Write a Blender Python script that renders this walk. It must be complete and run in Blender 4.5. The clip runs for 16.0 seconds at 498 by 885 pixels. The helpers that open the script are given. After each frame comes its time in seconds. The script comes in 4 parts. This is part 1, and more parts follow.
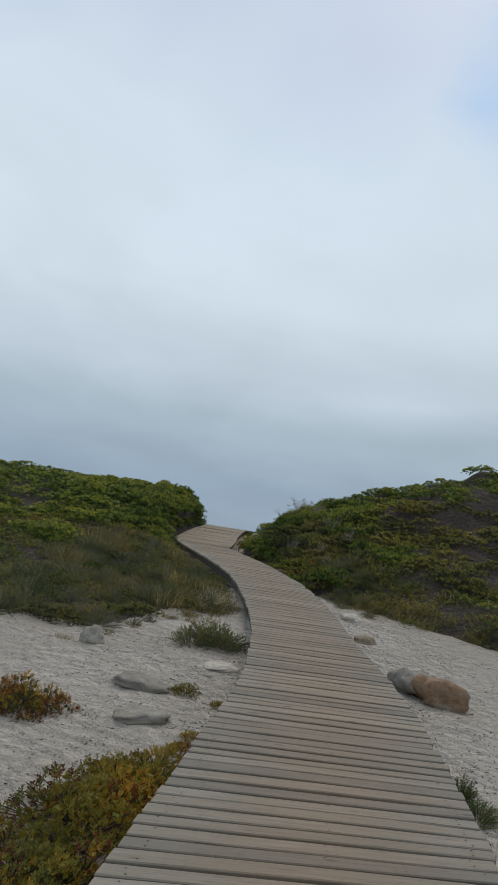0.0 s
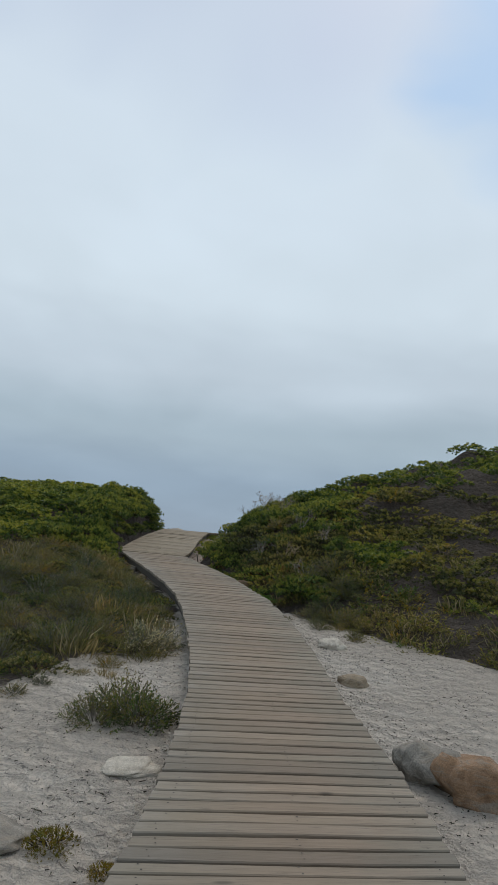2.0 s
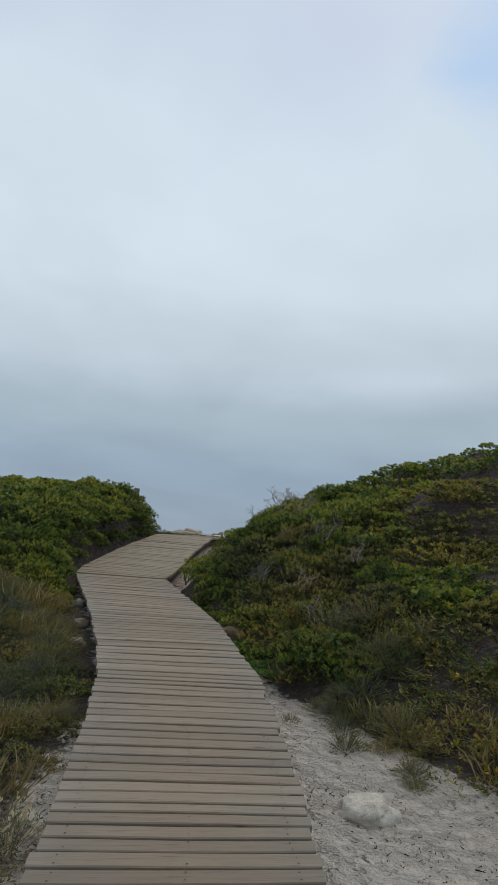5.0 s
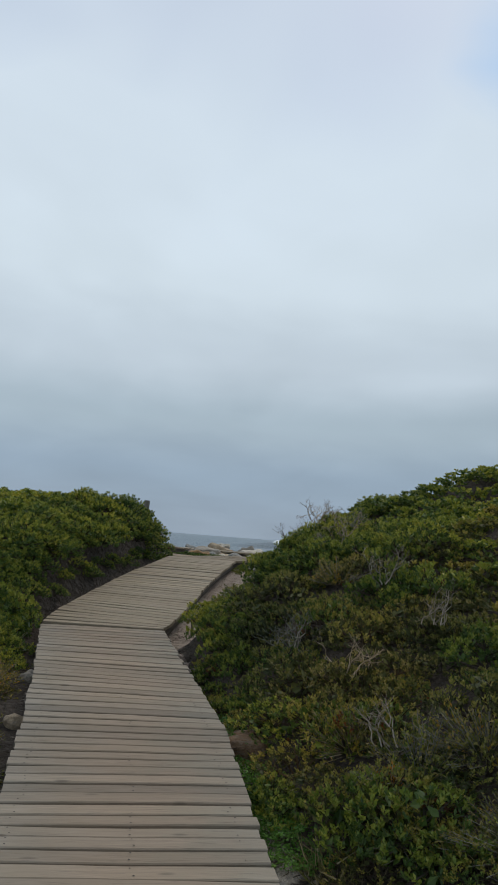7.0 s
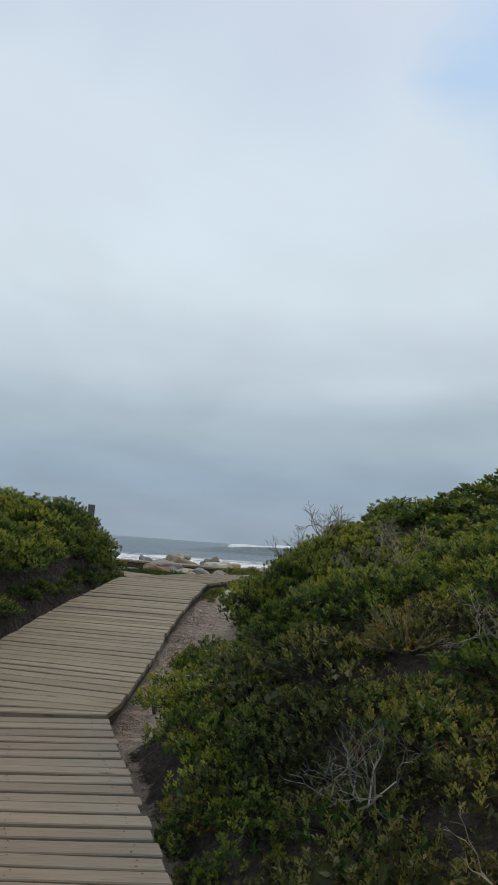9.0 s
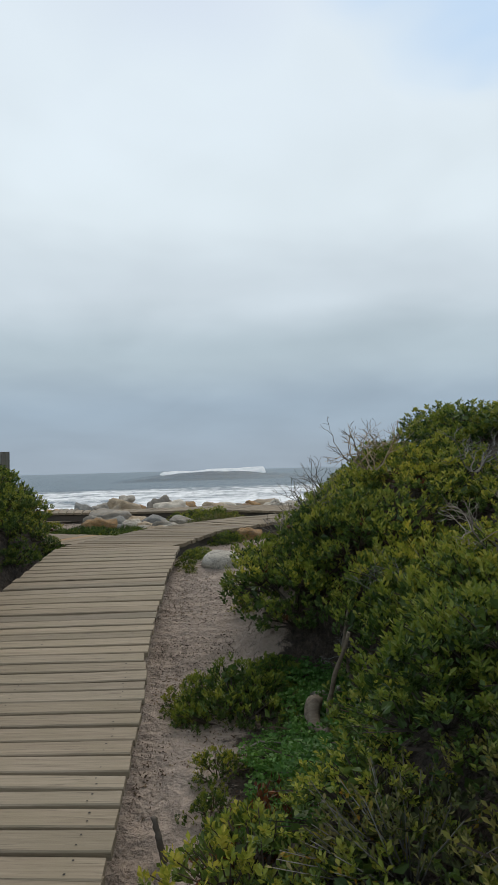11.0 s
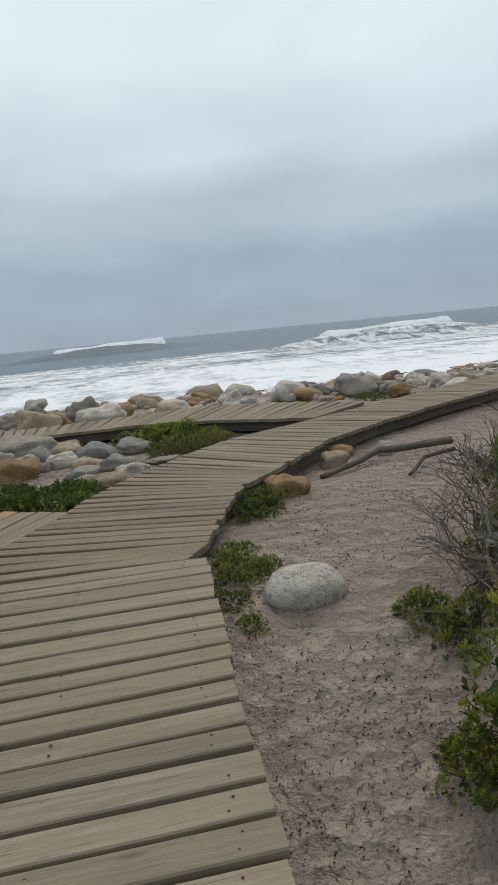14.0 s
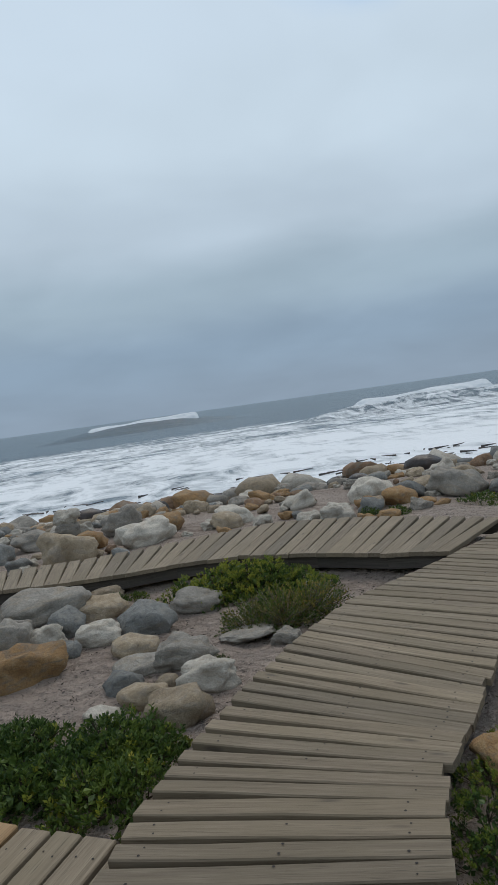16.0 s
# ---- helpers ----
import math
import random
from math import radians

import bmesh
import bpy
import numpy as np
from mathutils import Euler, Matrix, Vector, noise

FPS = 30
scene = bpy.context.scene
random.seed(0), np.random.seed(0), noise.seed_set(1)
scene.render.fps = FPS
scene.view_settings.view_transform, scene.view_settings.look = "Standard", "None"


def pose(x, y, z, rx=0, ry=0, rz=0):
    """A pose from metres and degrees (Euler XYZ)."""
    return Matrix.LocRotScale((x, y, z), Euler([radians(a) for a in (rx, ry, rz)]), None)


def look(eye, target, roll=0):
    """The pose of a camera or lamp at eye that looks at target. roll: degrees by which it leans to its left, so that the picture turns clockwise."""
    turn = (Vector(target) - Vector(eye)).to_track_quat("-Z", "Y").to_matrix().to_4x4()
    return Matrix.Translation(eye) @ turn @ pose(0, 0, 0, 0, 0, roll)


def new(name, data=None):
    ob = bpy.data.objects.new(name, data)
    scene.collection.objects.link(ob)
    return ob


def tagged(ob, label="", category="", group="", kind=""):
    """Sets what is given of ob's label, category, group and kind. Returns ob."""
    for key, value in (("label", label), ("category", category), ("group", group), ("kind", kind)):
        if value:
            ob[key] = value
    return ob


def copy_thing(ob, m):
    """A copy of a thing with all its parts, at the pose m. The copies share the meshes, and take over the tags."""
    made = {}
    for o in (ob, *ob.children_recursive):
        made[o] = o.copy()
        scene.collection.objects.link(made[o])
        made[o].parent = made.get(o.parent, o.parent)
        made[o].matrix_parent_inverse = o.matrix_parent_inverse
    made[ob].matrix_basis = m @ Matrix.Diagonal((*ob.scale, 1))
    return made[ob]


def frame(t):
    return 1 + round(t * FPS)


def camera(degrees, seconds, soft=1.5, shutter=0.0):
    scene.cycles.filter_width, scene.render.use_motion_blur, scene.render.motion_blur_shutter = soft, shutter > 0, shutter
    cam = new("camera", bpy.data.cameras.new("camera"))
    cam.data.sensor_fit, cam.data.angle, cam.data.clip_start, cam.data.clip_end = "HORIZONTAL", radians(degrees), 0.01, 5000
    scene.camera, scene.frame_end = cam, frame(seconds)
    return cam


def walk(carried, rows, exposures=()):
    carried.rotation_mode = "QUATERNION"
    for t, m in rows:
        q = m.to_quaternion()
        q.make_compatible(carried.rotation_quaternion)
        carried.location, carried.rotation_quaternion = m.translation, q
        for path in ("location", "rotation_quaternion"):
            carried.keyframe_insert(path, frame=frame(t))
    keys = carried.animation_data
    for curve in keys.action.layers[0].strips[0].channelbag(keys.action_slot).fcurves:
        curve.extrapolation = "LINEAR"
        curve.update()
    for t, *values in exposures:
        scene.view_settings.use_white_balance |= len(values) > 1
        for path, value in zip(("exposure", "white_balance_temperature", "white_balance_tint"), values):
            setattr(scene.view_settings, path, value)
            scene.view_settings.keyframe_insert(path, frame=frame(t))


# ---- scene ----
cam = camera(40.7, 16.0, soft=0.6)
PATH = [
    (0, (0.286, 0.973, 1.63), (0.195, 2.946, 1.947), 9.1),
    (0.5, (0.363, 1.55, 1.666), (0.259, 3.523, 1.973), 7.1),
    (1, (0.427, 2.082, 1.711), (0.325, 4.056, 2.018), 6.0),
    (1.5, (0.492, 2.708, 1.757), (0.432, 4.682, 2.076), 5.6),
    (2, (0.576, 3.24, 1.837), (0.569, 5.214, 2.157), 5.4),
    (2.5, (0.625, 3.834, 1.92), (0.621, 5.807, 2.244), 5.4),
    (3, (0.756, 4.387, 1.944), (0.743, 6.361, 2.263), 5.4),
    (3.5, (0.793, 5.015, 1.969), (0.716, 6.988, 2.283), 5.6),
    (3.7, (0.8, 5.232, 1.968), (0.726, 7.203, 2.299), 6.0),
    (5.8, (1.147, 7.89, 2.527), (1.018, 9.87, 2.781), 4.0),
    (6, (1.13, 8.147, 2.543), (0.997, 10.125, 2.804), 4.0),
    (6.5, (1.087, 8.783, 2.594), (0.898, 10.756, 2.862), 4.4),
    (7, (1.02, 9.346, 2.643), (0.806, 11.314, 2.924), 4.4),
    (7.5, (0.929, 9.952, 2.741), (0.701, 11.916, 3.043), 4.5),
    (8, (0.836, 10.586, 2.787), (0.609, 12.55, 3.089), 4.1),
    (8.2, (0.745, 10.831, 2.776), (0.519, 12.795, 3.08), 4.9),
    (10.3, (0.137, 13.668, 2.889), (0.27, 15.649, 3.13), 0.0),
    (10.5, (0.068, 13.875, 2.922), (0.184, 15.86, 3.142), -0.2),
    (11, (-0.112, 14.468, 2.95), (0.04, 16.461, 3.028), -1.6),
    (11.5, (-0.245, 15.064, 2.947), (0.08, 17.038, 2.915), -3.6),
    (12, (-0.42, 15.666, 2.983), (0.015, 17.615, 2.883), -3.1),
    (12.5, (-0.562, 16.217, 3.064), (-0.074, 18.153, 2.947), -3.5),
    (13, (-0.653, 16.776, 3.14), (-0.167, 18.711, 2.988), -5.1),
    (13.5, (-0.699, 17.427, 3.183), (-0.23, 19.323, 2.749), -4.4),
    (14, (-0.703, 17.977, 3.257), (-0.287, 19.905, 2.927), -5.5),
    (14.5, (-0.775, 18.539, 3.328), (-0.468, 20.496, 3.052), -5.9),
    (15, (-0.786, 19.036, 3.442), (-0.428, 20.991, 3.22), -7.5),
    (15.5, (-0.747, 19.592, 3.525), (-0.388, 21.551, 3.342), -9.6),
    (16, (-0.741, 20.105, 3.58), (-0.393, 22.071, 3.466), -7.9),
]
walk(cam, [(t, look(eye, target, roll)) for t, eye, target, roll in PATH], [(0, 0.0, 6450, 10), (8, 0.0, 6500, 10), (10.5, 0.14, 6650, 10), (12.5, 0.26, 6900, 11), (13.5, 0.28, 6800, 10), (14.0, 0.2, 6700, 10), (14.5, -0.1, 6250, 9), (15.0, -0.14, 6230, 9), (15.5, -0.1, 6200, 9), (16, -0.1, 6200, 9)])

# ---- sky and sun ----
SUN_ELEV, SUN_AZ = 58, 20
world = bpy.data.worlds.new("overcast_sky")
scene.world = world
world.use_nodes = True


class Nodes:
    """Short hand for wiring a node tree."""

    def __init__(self, tree, fresh=True):
        self.t = tree
        if fresh:
            tree.nodes.clear()

    def put(self, kind, _ins=None, **attrs):
        n = self.t.nodes.new(kind)
        if "operation" in attrs:
            n.operation = attrs["operation"]
        if "use_clamp" in attrs:
            n.use_clamp = attrs["use_clamp"]
        if "data_type" in attrs:
            n.data_type, n.blend_type = attrs["data_type"], attrs["blend_type"]
        if "feature" in attrs:
            n.feature = attrs["feature"]
        if "attribute_name" in attrs:
            n.attribute_name = attrs["attribute_name"]
        for k, v in (_ins or {}).items():
            sock = n.inputs[k]
            if isinstance(v, bpy.types.NodeSocket):
                self.t.links.new(v, sock)
            else:
                sock.default_value = v
        return n

    def math(self, op, a, b=0.0, c=0.0, clamp=False):
        return self.put("ShaderNodeMath", {0: a, 1: b, 2: c}, operation=op, use_clamp=clamp).outputs[0]

    def noise(self, vec, scale, detail=4.0, rough=0.55, dist=0.0):
        return self.put("ShaderNodeTexNoise", {"Vector": vec, "Scale": scale, "Detail": detail, "Roughness": rough, "Distortion": dist}).outputs["Fac"]

    def ramp(self, fac, stops, mode="LINEAR"):
        n = self.put("ShaderNodeValToRGB", {"Fac": fac})
        n.color_ramp.interpolation = mode
        e = n.color_ramp.elements
        while len(e) < len(stops):
            e.new(0.5)
        for el, (p, c) in zip(e, stops):
            el.position = p
            el.color = (*c, 1) if isinstance(c, tuple) else (c, c, c, 1)
        return n.outputs["Color"]

    def mix(self, fac, a, b, blend="MIX"):
        n = self.put("ShaderNodeMix", data_type="RGBA", blend_type=blend)
        for sock, v in ((n.inputs[0], fac), (n.inputs[6], a), (n.inputs[7], b)):
            if isinstance(v, bpy.types.NodeSocket):
                self.t.links.new(v, sock)
            else:
                sock.default_value = (*v, 1) if isinstance(v, tuple) else v
        return n.outputs[2]

    def scaled(self, vec, sx, sy, sz):
        return self.put("ShaderNodeMapping", {"Vector": vec, "Scale": (sx, sy, sz)}).outputs[0]


w = Nodes(world.node_tree)
tc = w.put("ShaderNodeTexCoord").outputs["Generated"]
sep = w.put("ShaderNodeSeparateXYZ", {0: tc})
dz = sep.outputs[2]
sky = w.put("ShaderNodeTexSky")
sky.sky_type, sky.sun_disc, sky.sun_elevation, sky.sun_rotation = "NISHITA", False, radians(SUN_ELEV), radians(SUN_AZ)
blue = w.mix(1.0, sky.outputs[0], (0.1, 0.1, 0.1), "MULTIPLY")
lift = w.math("ADD", w.math("MAXIMUM", dz, 0.0), 0.28)
flat = w.put("ShaderNodeCombineXYZ", {0: w.math("DIVIDE", sep.outputs[0], lift), 1: w.math("DIVIDE", sep.outputs[1], lift), 2: 0.0}).outputs[0]
soft_cloud = w.noise(flat, 1.5, 3.0, 0.5, 0.4)
fine_cloud = w.noise(w.scaled(flat, 1.0, 1.2, 1.0), 2.6, 3.0, 0.5, 0.3)
bumps = w.math("ADD", w.math("MULTIPLY", soft_cloud, 0.7), w.math("MULTIPLY", fine_cloud, 0.3))
height = w.math("ADD", dz, w.math("MULTIPLY", w.math("SUBTRACT", bumps, 0.5), w.math("MULTIPLY_ADD", dz, 0.32, 0.02)))
SKY_STOPS = [(0.0, (0.3, 0.37, 0.45)), (0.09, (0.305, 0.395, 0.49)), (0.17, (0.39, 0.485, 0.56)), (0.26, (0.53, 0.62, 0.70)), (0.36, (0.64, 0.74, 0.82)), (0.5, (0.65, 0.75, 0.84)), (0.7, (0.62, 0.71, 0.82)), (0.82, (0.5, 0.54, 0.58)), (1.0, (0.44, 0.46, 0.48))]
cloud = w.ramp(height, SKY_STOPS, "EASE")
cloud = w.mix(1.0, cloud, w.ramp(bumps, [(0.25, 0.9), (0.5, 0.99), (0.75, 1.08)]), "MULTIPLY")
gap = w.ramp(w.math("MULTIPLY", soft_cloud, w.math("MULTIPLY", dz, 1.25, clamp=True)), [(0.34, 0.0), (0.5, 0.35)])
toward = w.put("ShaderNodeVectorMath", {0: tc, 1: (0.301, 0.724, 0.621)}, operation="DOT_PRODUCT").outputs["Value"]
patch_in = w.math("ADD", toward, w.math("MULTIPLY", w.math("SUBTRACT", fine_cloud, 0.5), 0.035))
rift = w.ramp(patch_in, [(0.985, 0.0), (0.999, 0.85)], "EASE")
world_col = w.mix(rift, w.mix(gap, cloud, blue), w.mix(0.8, blue, (0.42, 0.62, 0.87)))
bg = w.put("ShaderNodeBackground", {"Color": world_col, "Strength": 1.0})
w.put("ShaderNodeOutputWorld", {"Surface": bg.outputs[0]})

sun = new("sun", bpy.data.lights.new("sun", "SUN"))
sun.data.energy, sun.data.angle, sun.data.color = 1.0, radians(35), (1.0, 0.9, 0.76)
sun.matrix_world = look((0, 0, 40), (-math.sin(radians(SUN_AZ)) * 20, -math.cos(radians(SUN_AZ)) * 20, 40 - 20 * math.tan(radians(SUN_ELEV))))


# ---- materials ----
def material(name):
    m = bpy.data.materials.new(name)
    m.use_nodes = True
    return m, Nodes(m.node_tree)


def finish(n, colour, rough, bump=None, strength=0.5, distance=0.01, **extra):
    ins = {"Base Color": colour, "Roughness": rough}
    if bump is not None:
        ins["Normal"] = n.put("ShaderNodeBump", {"Height": bump, "Strength": strength, "Distance": distance}).outputs[0]
    ins.update({k.replace("_", " "): v for k, v in extra.items()})
    n.put("ShaderNodeOutputMaterial", {"Surface": n.put("ShaderNodeBsdfPrincipled", ins).outputs[0]})


def coords(n, which="Object"):
    return n.put("ShaderNodeTexCoord").outputs[which]


def rand(n):
    return n.put("ShaderNodeObjectInfo").outputs["Random"]


def island(n):
    return n.put("ShaderNodeNewGeometry").outputs["Random Per Island"]


def shifted(n, vec):
    """Object coordinates moved by a random amount, so that no two copies look alike."""
    r = n.math("MULTIPLY", rand(n), 37.0)
    return n.put("ShaderNodeVectorMath", {0: vec, 1: n.put("ShaderNodeCombineXYZ", {0: r, 1: r, 2: r}).outputs[0]}, operation="ADD").outputs[0]


def wood(name, tones, rough=0.82, worn=False):
    m, n = material(name)
    v = shifted(n, coords(n))
    grain = n.noise(n.scaled(v, 1.2, 26, 26), 2.2, 6, 0.65, 0.5)
    fibre = n.noise(n.scaled(v, 3, 120, 120), 2.0, 3, 0.6)
    blot = n.noise(v, 2.6, 4, 0.6)
    col = n.ramp(grain, [(0.3, tones[0]), (0.52, tones[1]), (0.75, tones[2])])
    col = n.mix(n.ramp(blot, [(0.42, 0.0), (0.66, 0.8)]), col, tones[3])
    col = n.mix(1.0, col, n.ramp(rand(n), [(0.0, (0.74, 0.74, 0.73)), (0.2, (0.9, 0.88, 0.84)), (0.5, (1.0, 0.97, 0.92)), (0.75, (1.02, 1.02, 1.0)), (1.0, (1.17, 1.14, 1.08))]), "MULTIPLY")
    if worn:
        along = n.math("ABSOLUTE", n.math("ADD", n.put("ShaderNodeSeparateXYZ", {0: coords(n)}).outputs[0], n.math("MULTIPLY", n.math("SUBTRACT", blot, 0.5), 0.9)))
        col = n.mix(1.0, col, n.ramp(along, [(0.15, (1.06, 0.97, 0.9)), (0.45, (1.0, 0.98, 0.95)), (0.72, (1.03, 1.07, 1.1))]), "MULTIPLY")
    cracks = n.ramp(fibre, [(0.28, 0.5), (0.42, 1.0)])
    col = n.mix(1.0, col, cracks, "MULTIPLY")
    knot = n.put("ShaderNodeTexVoronoi", {"Vector": n.scaled(v, 2.2, 9, 9), "Scale": 1.0}).outputs["Distance"]
    col = n.mix(n.ramp(knot, [(0.05, 0.7), (0.12, 0.0)]), col, (0.07, 0.055, 0.042))
    finish(n, col, rough, n.math("ADD", n.math("MULTIPLY", grain, 0.6), fibre), 0.4, 0.003)
    return m


PLANK = wood("weathered_plank", [(0.188, 0.161, 0.13), (0.236, 0.203, 0.165), (0.284, 0.247, 0.205), (0.215, 0.19, 0.15)], worn=True)
# same wood, lighter tan for the upper stretch and browner along the shore
PLANK_TAN = wood("dry_tan_plank", [(0.19, 0.154, 0.11), (0.285, 0.238, 0.178), (0.37, 0.316, 0.244), (0.256, 0.218, 0.153)])
PLANK_BROWN = wood("damp_brown_plank", [(0.15, 0.117, 0.08), (0.23, 0.186, 0.132), (0.315, 0.262, 0.192), (0.2, 0.162, 0.108)])
NEW_PLANK = wood("new_plank", [(0.25, 0.16, 0.08), (0.36, 0.235, 0.12), (0.44, 0.3, 0.17), (0.33, 0.23, 0.13)])
BEAM = wood("dark_beam", [(0.05, 0.042, 0.035), (0.09, 0.078, 0.066), (0.14, 0.125, 0.11), (0.07, 0.065, 0.055)])
POST = wood("grey_post", [(0.1, 0.095, 0.085), (0.17, 0.16, 0.145), (0.24, 0.23, 0.21), (0.15, 0.15, 0.12)])
STICK = wood("bleached_stick", [(0.16, 0.14, 0.12), (0.27, 0.25, 0.23), (0.38, 0.36, 0.33), (0.2, 0.18, 0.16)])
BRANCH_WOOD = wood("brown_grey_branch", [(0.075, 0.06, 0.045), (0.16, 0.13, 0.1), (0.25, 0.215, 0.17), (0.12, 0.1, 0.075)])
LOG = wood("brown_log", [(0.07, 0.055, 0.045), (0.13, 0.105, 0.085), (0.2, 0.165, 0.135), (0.1, 0.085, 0.07)])


def plain(name, colour, rough=0.7, metal=0.0):
    m, n = material(name)
    v = coords(n)
    c = n.mix(1.0, tuple(colour), n.ramp(n.noise(v, 14, 4), [(0.3, 0.75), (0.7, 1.2)]), "MULTIPLY")
    finish(n, c, rough, n.noise(v, 60, 3), 0.3, 0.002, Metallic=metal)
    return m


NAIL = plain("rusted_nail", (0.03, 0.024, 0.02), 0.7, 0.3)


def leaf(name, stops, rough=0.45, gloss=0.3, through_light=0.32):
    """Leaves: one random tone for each leaf, and a slow shift from plant to plant."""
    m, n = material(name)
    col = n.ramp(island(n), stops)
    col = n.mix(1.0, col, n.ramp(rand(n), [(0.0, (0.72, 0.78, 0.7)), (0.5, (1.0, 1.0, 1.0)), (1.0, (1.25, 1.14, 0.95))]), "MULTIPLY")
    where = n.put("ShaderNodeNewGeometry").outputs["Position"]
    col = n.mix(1.0, col, n.ramp(n.noise(where, 1.1, 3, 0.6), [(0.3, (0.55, 0.66, 0.68)), (0.5, (0.95, 0.97, 1.0)), (0.7, (1.42, 1.25, 1.0))]), "MULTIPLY")
    p = n.put("ShaderNodeBsdfPrincipled", {"Base Color": col, "Roughness": rough, "Specular IOR Level": gloss})
    t = n.put("ShaderNodeBsdfTranslucent", {"Color": col})
    n.put("ShaderNodeOutputMaterial", {"Surface": n.put("ShaderNodeMixShader", {0: through_light, 1: p.outputs[0], 2: t.outputs[0]}).outputs[0]})
    return m


LEAF_OLD = leaf("dark_green_leaf", [(0.0, (0.035, 0.068, 0.017)), (0.5, (0.08, 0.13, 0.027)), (1.0, (0.14, 0.195, 0.04))], through_light=0.22)
LEAF_NEW = leaf("yellow_green_leaf", [(0.0, (0.15, 0.2, 0.03)), (0.55, (0.25, 0.285, 0.044)), (1.0, (0.365, 0.35, 0.066))])
LEAF_DULL = leaf("dull_olive_leaf", [(0.0, (0.034, 0.043, 0.014)), (0.6, (0.07, 0.08, 0.025)), (1.0, (0.11, 0.11, 0.038))], 0.6, through_light=0.2)
LEAF_TIP = leaf("brown_olive_tip_leaf", [(0.0, (0.14, 0.158, 0.031)), (0.5, (0.228, 0.215, 0.046)), (1.0, (0.31, 0.26, 0.078))], 0.6)
LEAF_RED = leaf("rust_leaf", [(0.0, (0.09, 0.03, 0.015)), (1.0, (0.2, 0.075, 0.025))])
LEAF_HEATH = leaf("olive_heath_leaf", [(0.0, (0.085, 0.1, 0.024)), (0.4, (0.155, 0.16, 0.042)), (0.75, (0.24, 0.205, 0.07)), (1.0, (0.32, 0.265, 0.12))], 0.7)
LEAF_GREY = leaf("grey_green_leaf", [(0.0, (0.1, 0.115, 0.075)), (1.0, (0.23, 0.245, 0.17))], 0.7)
LEAF_GOLD = leaf("golden_leaf", [(0.0, (0.2, 0.19, 0.026)), (0.55, (0.33, 0.245, 0.032)), (1.0, (0.38, 0.19, 0.03))], 0.55)
LEAF_CLOVER = leaf("bright_creeper_leaf", [(0.0, (0.05, 0.135, 0.025)), (1.0, (0.11, 0.235, 0.045))], 0.5)
GRASS_DRY = leaf("dry_grass_blade", [(0.0, (0.1, 0.095, 0.035)), (0.45, (0.17, 0.15, 0.065)), (0.8, (0.26, 0.21, 0.11)), (1.0, (0.36, 0.31, 0.2))], 0.8)
FLOWER = leaf("pale_flower", [(0.0, (0.45, 0.4, 0.24)), (1.0, (0.62, 0.58, 0.42))], 0.7)
ORANGE = leaf("orange_leaf", [(0.0, (0.4, 0.14, 0.02)), (1.0, (0.55, 0.26, 0.05))], 0.6)
TWIG = leaf("grey_twig", [(0.0, (0.12, 0.105, 0.09)), (0.6, (0.22, 0.2, 0.178)), (1.0, (0.36, 0.335, 0.305))], 0.9, 0.1, 0.0)
BARK = leaf("brown_bark", [(0.0, (0.045, 0.035, 0.028)), (1.0, (0.1, 0.08, 0.065))], 0.9, 0.1, 0.0)
DEBRIS = leaf("dry_debris", [(0.0, (0.045, 0.032, 0.025)), (0.6, (0.1, 0.078, 0.06)), (1.0, (0.26, 0.22, 0.18))], 0.9, 0.1, 0.0)


def stone(name, low, mid, high, stain, rough=0.85):
    m, n = material(name)
    v = shifted(n, coords(n))
    a = n.noise(v, 3.0, 5, 0.6, 0.6)
    b = n.noise(v, 22, 4, 0.65)
    col = n.ramp(a, [(0.28, low), (0.5, mid), (0.72, high)])
    col = n.mix(n.ramp(n.noise(n.scaled(v, 1, 1, 3), 1.6, 4, 0.6, 1.0), [(0.5, 0.0), (0.66, 0.75)]), col, stain)
    col = n.mix(1.0, col, n.ramp(rand(n), [(0.0, 0.85), (0.5, 1.0), (1.0, 1.18)]), "MULTIPLY")
    col = n.mix(1.0, col, n.ramp(b, [(0.3, 0.72), (0.7, 1.15)]), "MULTIPLY")
    cracks = n.ramp(n.put("ShaderNodeTexVoronoi", {"Vector": n.scaled(v, 1, 1, 2.2), "Scale": 2.2}, feature="DISTANCE_TO_EDGE").outputs[0], [(0.0, 0.0), (0.02, 1.0)])
    finish(n, col, rough, n.math("ADD", n.math("ADD", a, n.math("MULTIPLY", b, 0.3)), n.math("MULTIPLY", cracks, 0.12)), 0.6, 0.05)
    return m


ROCK_GREY = stone("grey_sandstone", (0.2, 0.18, 0.152), (0.3, 0.275, 0.235), (0.41, 0.378, 0.325), (0.34, 0.285, 0.215))
ROCK_PALE = stone("pale_sandstone", (0.4, 0.36, 0.3), (0.52, 0.475, 0.4), (0.62, 0.58, 0.5), (0.42, 0.36, 0.28))
ROCK_TAN = stone("tan_sandstone", (0.27, 0.205, 0.13), (0.38, 0.3, 0.2), (0.47, 0.385, 0.28), (0.31, 0.265, 0.21))
ROCK_ORANGE = stone("orange_sandstone", (0.26, 0.14, 0.055), (0.36, 0.215, 0.09), (0.4, 0.28, 0.15), (0.22, 0.17, 0.12))
ROCK_RED = stone("red_brown_sandstone", (0.15, 0.088, 0.05), (0.25, 0.15, 0.082), (0.32, 0.21, 0.135), (0.22, 0.19, 0.15))
ROCK_BLUE = stone("blue_grey_stone", (0.13, 0.132, 0.126), (0.21, 0.212, 0.2), (0.29, 0.29, 0.272), (0.26, 0.245, 0.21))
